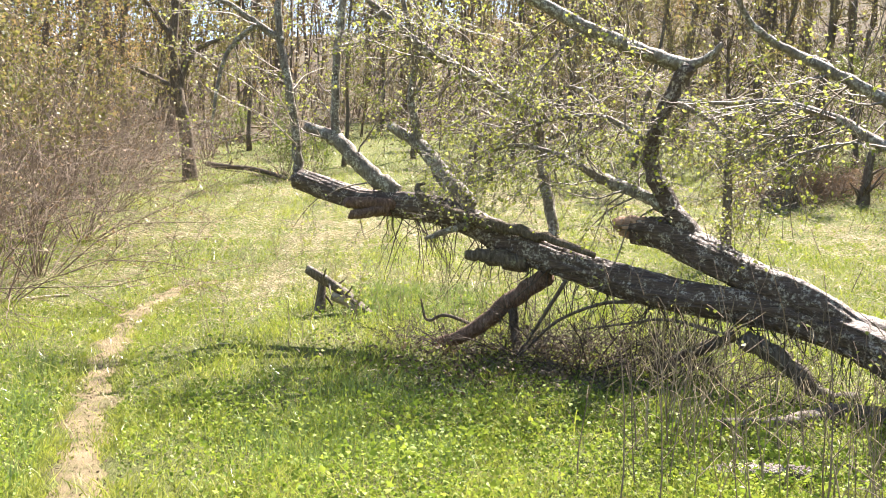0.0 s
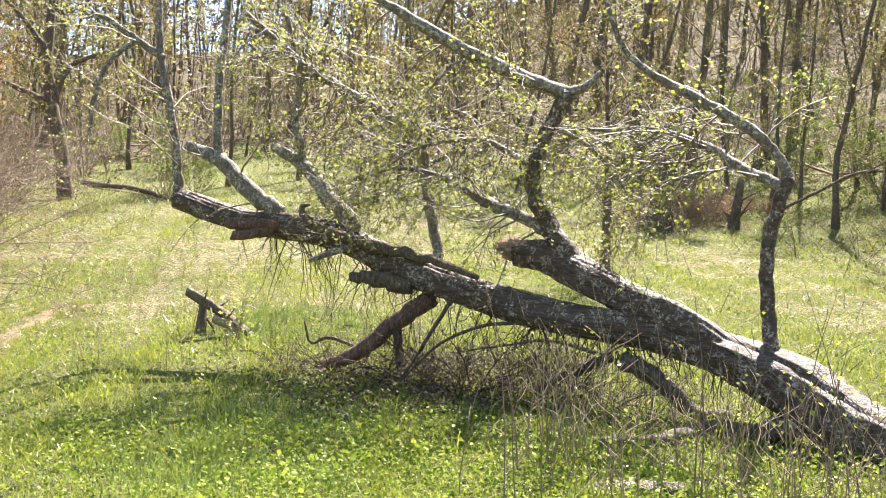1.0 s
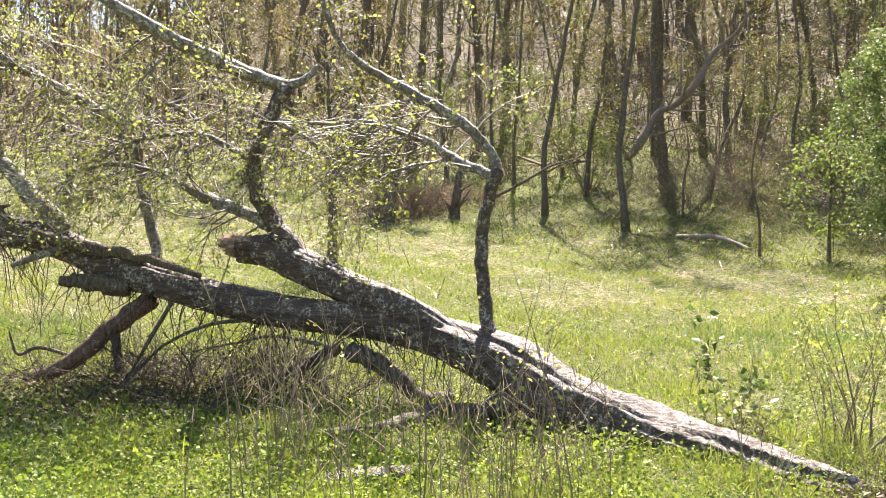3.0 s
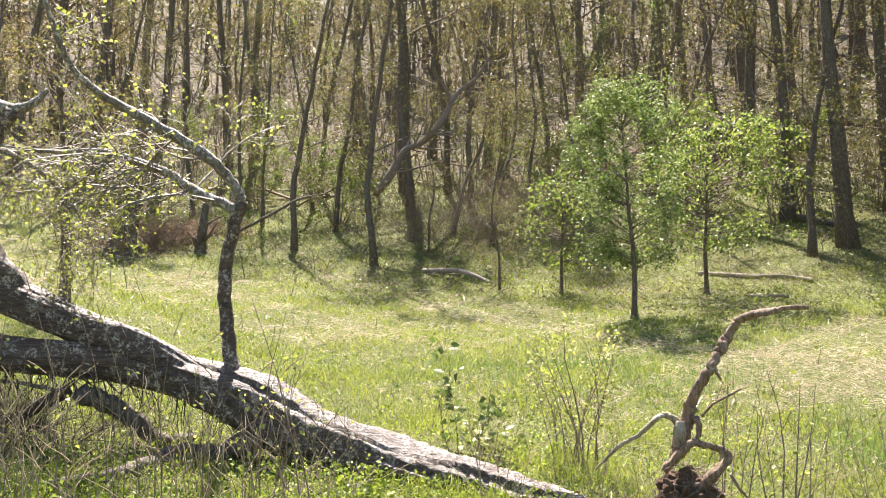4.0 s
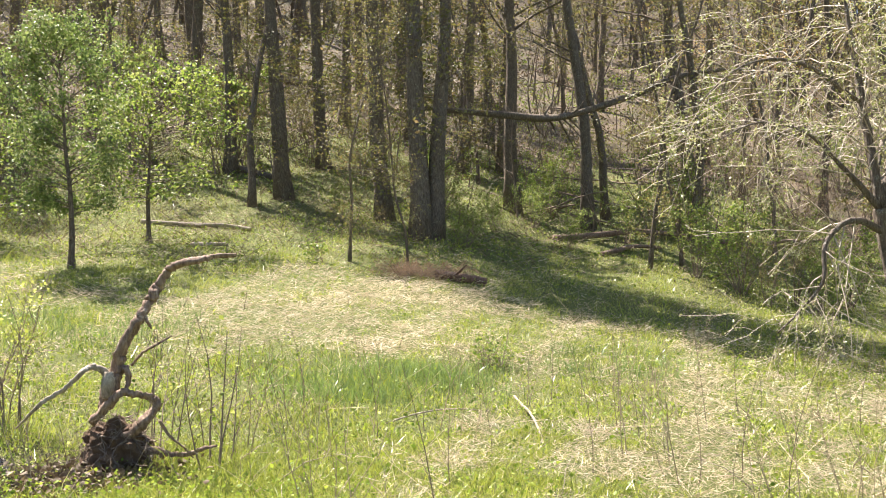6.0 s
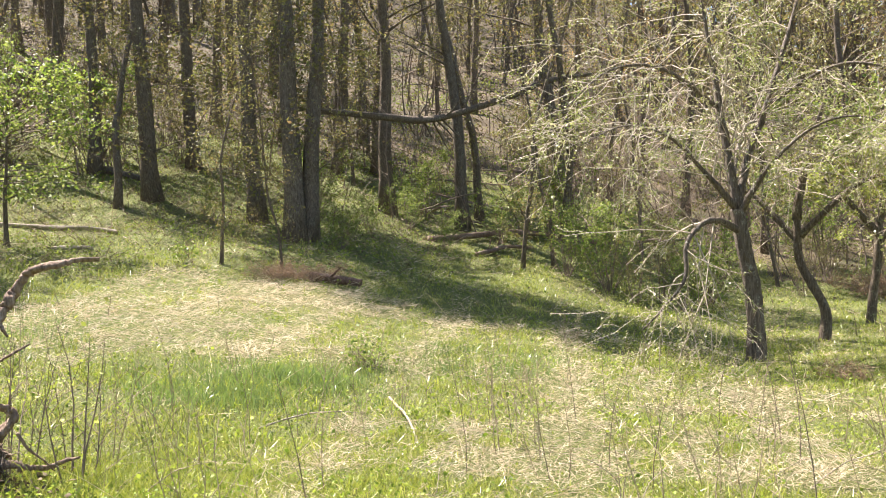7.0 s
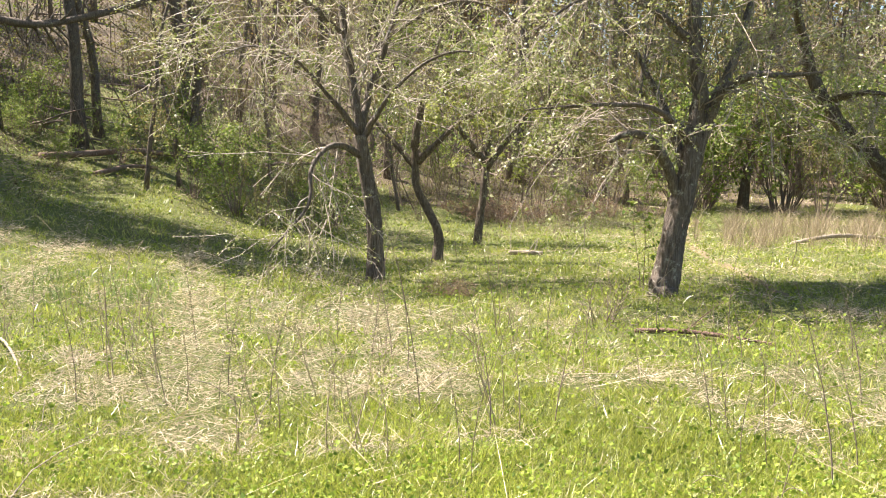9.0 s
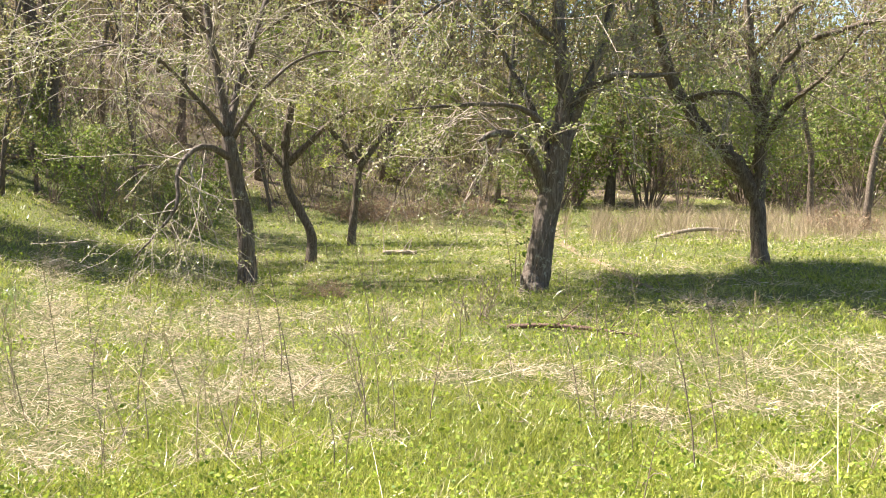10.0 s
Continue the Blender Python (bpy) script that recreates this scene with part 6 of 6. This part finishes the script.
def build_roots():
    rng = np.random.default_rng(71)
    base = spot(51.4, 7.1)
    root = thing("root_plate", base, "upturned brown root plate with one long twisted root", "roots")
    o = np.array([*base, 0.0])
    for i, (kind, pts) in enumerate(ROOTS):
        t = Tubes()
        line = smooth_line(np.array(pts) - o, 7)
        line[:, :3] += rng.normal(size=(len(line), 3)) * np.minimum(0.006, line[:, 3:] * 0.16)
        t.add(line, 14, 0.22, 200 + i, ridge=0.35)
        part("root", t.mesh("root", M_DEAD if i == 1 else M_ROOT), root)
    # the torn patch of bare wood
    t = Tubes()
    t.add(smooth_line(np.array([(5.58, 4.60, 0.68, 0.030), (5.57, 4.60, 0.60, 0.050), (5.57, 4.61, 0.50, 0.035)]) - o, 5), 10, 0.2, 9)
    part("bare_wood", t.mesh("bare_wood", M_DEAD), root, "pale torn wood")
    bm = bmesh.new()
    bmesh.ops.create_icosphere(bm, subdivisions=4, radius=1.0)
    for v in bm.verts:
        n = noise.fractal(v.co * 2.2, 1.0, 2.0, 4) * 0.35 + noise.noise(v.co * 7) * 0.12
        v.co = Vector((v.co.x * 0.20, v.co.y * 0.20, max(-0.12, v.co.z * 0.20))) * (1 + n) + Vector((0, 0, 0.15))
    me = bpy.data.meshes.new("soil_clod")
    bm.to_mesh(me)
    bm.free()
    me.materials.append(M_SOIL)
    part("soil_clod", me, root, "brown earth held by roots")
    tw = Twigs()
    for _ in range(190):
        d = unit(rng.normal(size=3) * np.array([1, 1, 0.6]) + np.array([0, 0, 0.1]))
        side = unit(np.cross(d, rng.normal(size=3)))
        l, _ = wander(rng, np.array([0, 0, 0.18]) + d * np.array([0.18, 0.18, 0.2]), unit(side + 0.5 * d), rng.uniform(0.10, 0.36), rng.uniform(0.002, 0.006), 0.0015, 8, 0.42, -0.20)
        tw.add(l)
    tagged(part("rootletwork", tw.mesh("rootletwork", M_TWIG_BROWN), root, "tangle of thin dry rootlets"), kind="stuff")


build_roots()


def build_root_litter():
    """Dry leaves and bark scraps about the foot of the fallen tree."""
    rng = np.random.default_rng(72)
    turn, r = np.radians(rng.normal(48.5, 2.6, 1500)), rng.normal(6.95, 0.28, 1500)
    x, y = r * np.sin(turn), r * np.cos(turn)
    p = np.stack([x, y, terrain(x, y) + rng.uniform(0, 0.10, len(x))], 1)
    turn, r2 = np.radians(rng.normal(4.5, 4.5, 3200)), rng.normal(9.9, 0.7, 3200)
    x2, y2 = r2 * np.sin(turn), r2 * np.cos(turn)
    p = np.concatenate([p, np.stack([x2, y2, terrain(x2, y2) + rng.uniform(0, 0.13, len(x2))], 1)])
    tagged(new("bark_litter", leaves("bark_litter", p, 0.05, M_FALLEN_LEAF, rng, 0.0, 0.6)), "brown leaves and bark scraps about the fallen tree", "leaf litter", kind="stuff")


build_root_litter()

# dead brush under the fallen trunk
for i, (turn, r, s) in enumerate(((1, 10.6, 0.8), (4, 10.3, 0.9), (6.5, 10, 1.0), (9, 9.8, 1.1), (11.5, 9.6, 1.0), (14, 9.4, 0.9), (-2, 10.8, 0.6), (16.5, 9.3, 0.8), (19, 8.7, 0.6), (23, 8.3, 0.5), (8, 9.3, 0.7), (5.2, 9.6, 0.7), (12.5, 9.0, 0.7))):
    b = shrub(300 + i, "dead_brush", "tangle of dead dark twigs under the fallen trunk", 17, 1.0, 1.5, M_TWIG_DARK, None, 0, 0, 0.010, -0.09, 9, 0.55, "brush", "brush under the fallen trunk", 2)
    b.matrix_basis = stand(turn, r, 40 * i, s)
for turn, r, s in ((47.5, 7.1, 0.45), (49, 7.0, 0.4), (53, 6.9, 0.35)):
    copy_thing(b, stand(turn, r, turn * 9, s))

# ---------------------------------------------------------------- weeds and seedlings
STALK = [
    shrub(81, "weed_stalk", "thin dry upright weed stalk", 1, 1.35, 0.12, M_TWIG_BROWN, None, 0, 0, 0.0056, 0.03, 3, 0.3, "weed", "dry weed stalks"),
    shrub(82, "weed_stalk", "thin dry weed stalks from one root", 3, 1.2, 0.22, M_STALK, None, 0, 0, 0.0047, 0.03, 4, 0.3, "weed", "dry weed stalks"),
    shrub(83, "weed_stalk", "thin weed stalk with a few opening leaves", 2, 1.1, 0.2, M_TWIG_BROWN, M_LEAF_SPRING, 2, 0.026, 0.0038, 0.03, 5, 0.25, "weed", "dry weed stalks"),
    shrub(84, "weed_stalk", "bent bleached weed stalk", 1, 0.9, 0.7, M_DEAD, None, 0, 0, 0.005, -0.06, 2, 0.25, "weed", "dry weed stalks")]
rng = np.random.default_rng(99)
for t0, t1, r0, r1, n, s0, s1, kinds in ((7, 32, 4.9, 7.6, 62, 0.8, 1.3, (0, 1, 0, 2)), (-13, 3, 10.5, 15, 26, 0.5, 1.0, (0, 1, 1)), (30, 62, 6.0, 10, 34, 0.5, 1.0, (0, 1, 0, 3)), (60, 122, 4.3, 9.5, 90, 0.45, 0.95, (0, 1, 0, 3)),
                                         (-16, -3, 15, 21, 16, 0.5, 1.0, (0, 1)), (70, 105, 9, 15, 26, 0.5, 0.9, (0, 1, 2)), (78, 126, 6.5, 11.5, 60, 0.35, 0.8, (0, 0, 1, 3)), (46, 51, 6.9, 7.5, 14, 0.25, 0.5, (1, 3, 3)), (112, 134, 4.5, 7, 12, 0.5, 0.8, (1, 0, 3))):
    for _ in range(n):
        copy_thing(STALK[int(rng.choice(kinds))], stand(rng.uniform(t0, t1), rng.uniform(r0, r1), rng.uniform(0, 360), rng.uniform(s0, s1)))
for k, (turn, r) in zip(range(4), ((20, 6.0), (58, 7.5), (25, 5.6), (96, 6.5))):
    STALK[k].matrix_basis = stand(turn, r)

for i, (turn, r, n, h, sp, mat, each, size, lab) in enumerate((
        (45.8, 8.4, 9, 1.65, 0.17, M_LEAF_SPRING, 11, 0.034, "slender shrub with yellow-green new leaves"),
        (44.8, 8.6, 5, 1.35, 0.18, M_LEAF_SPRING, 8, 0.034, "slender shrub with yellow-green new leaves"),
        (38.6, 8.6, 3, 1.0, 0.25, M_LEAF_MAPLE, 5, 0.09, "seedling with large hanging leaves"),
        (40.2, 8.3, 6, 0.45, 0.6, M_LEAF_APPLE, 4, 0.07, "low plant with half-withered leaves"),
        (54.0, 7.2, 5, 1.35, 0.3, M_LEAF_SPRING, 2, 0.04, "thin shrub beside the root plate"),
        (56.5, 7.0, 5, 1.25, 0.25, M_LEAF_SPRING, 2, 0.04, "thin shrub beside the root plate"),
        (72.7, 10.6, 9, 0.35, 0.9, M_LEAF_GREEN, 5, 0.045, "small round leafy plant in the grass"),
        (111.0, 12.6, 5, 1.3, 0.2, M_LEAF_GREEN, 5, 0.07, "leafy sapling beside an apple tree"),
        (108.5, 9.8, 8, 0.6, 0.6, M_LEAF_SPRING, 2, 0.035, "low twiggy shrub in the meadow"),
        (-5.5, 12.0, 3, 0.9, 0.25, M_LEAF_SPRING, 4, 0.06, "leafy seedling in the meadow"),
        (62.5, 18.4, 6, 0.5, 0.8, M_LEAF_GREEN, 6, 0.06, "small dark leafy plant"))):
    b = shrub(400 + i, "meadow_shrub", lab, n, h, sp, M_TWIG_BROWN, mat, each, size, 0.008, 0.04, 6, 0.3)
    b.matrix_basis = stand(turn, r)

# ---------------------------------------------------------------- meadow
build_tall_dead_grass()
build_grass()
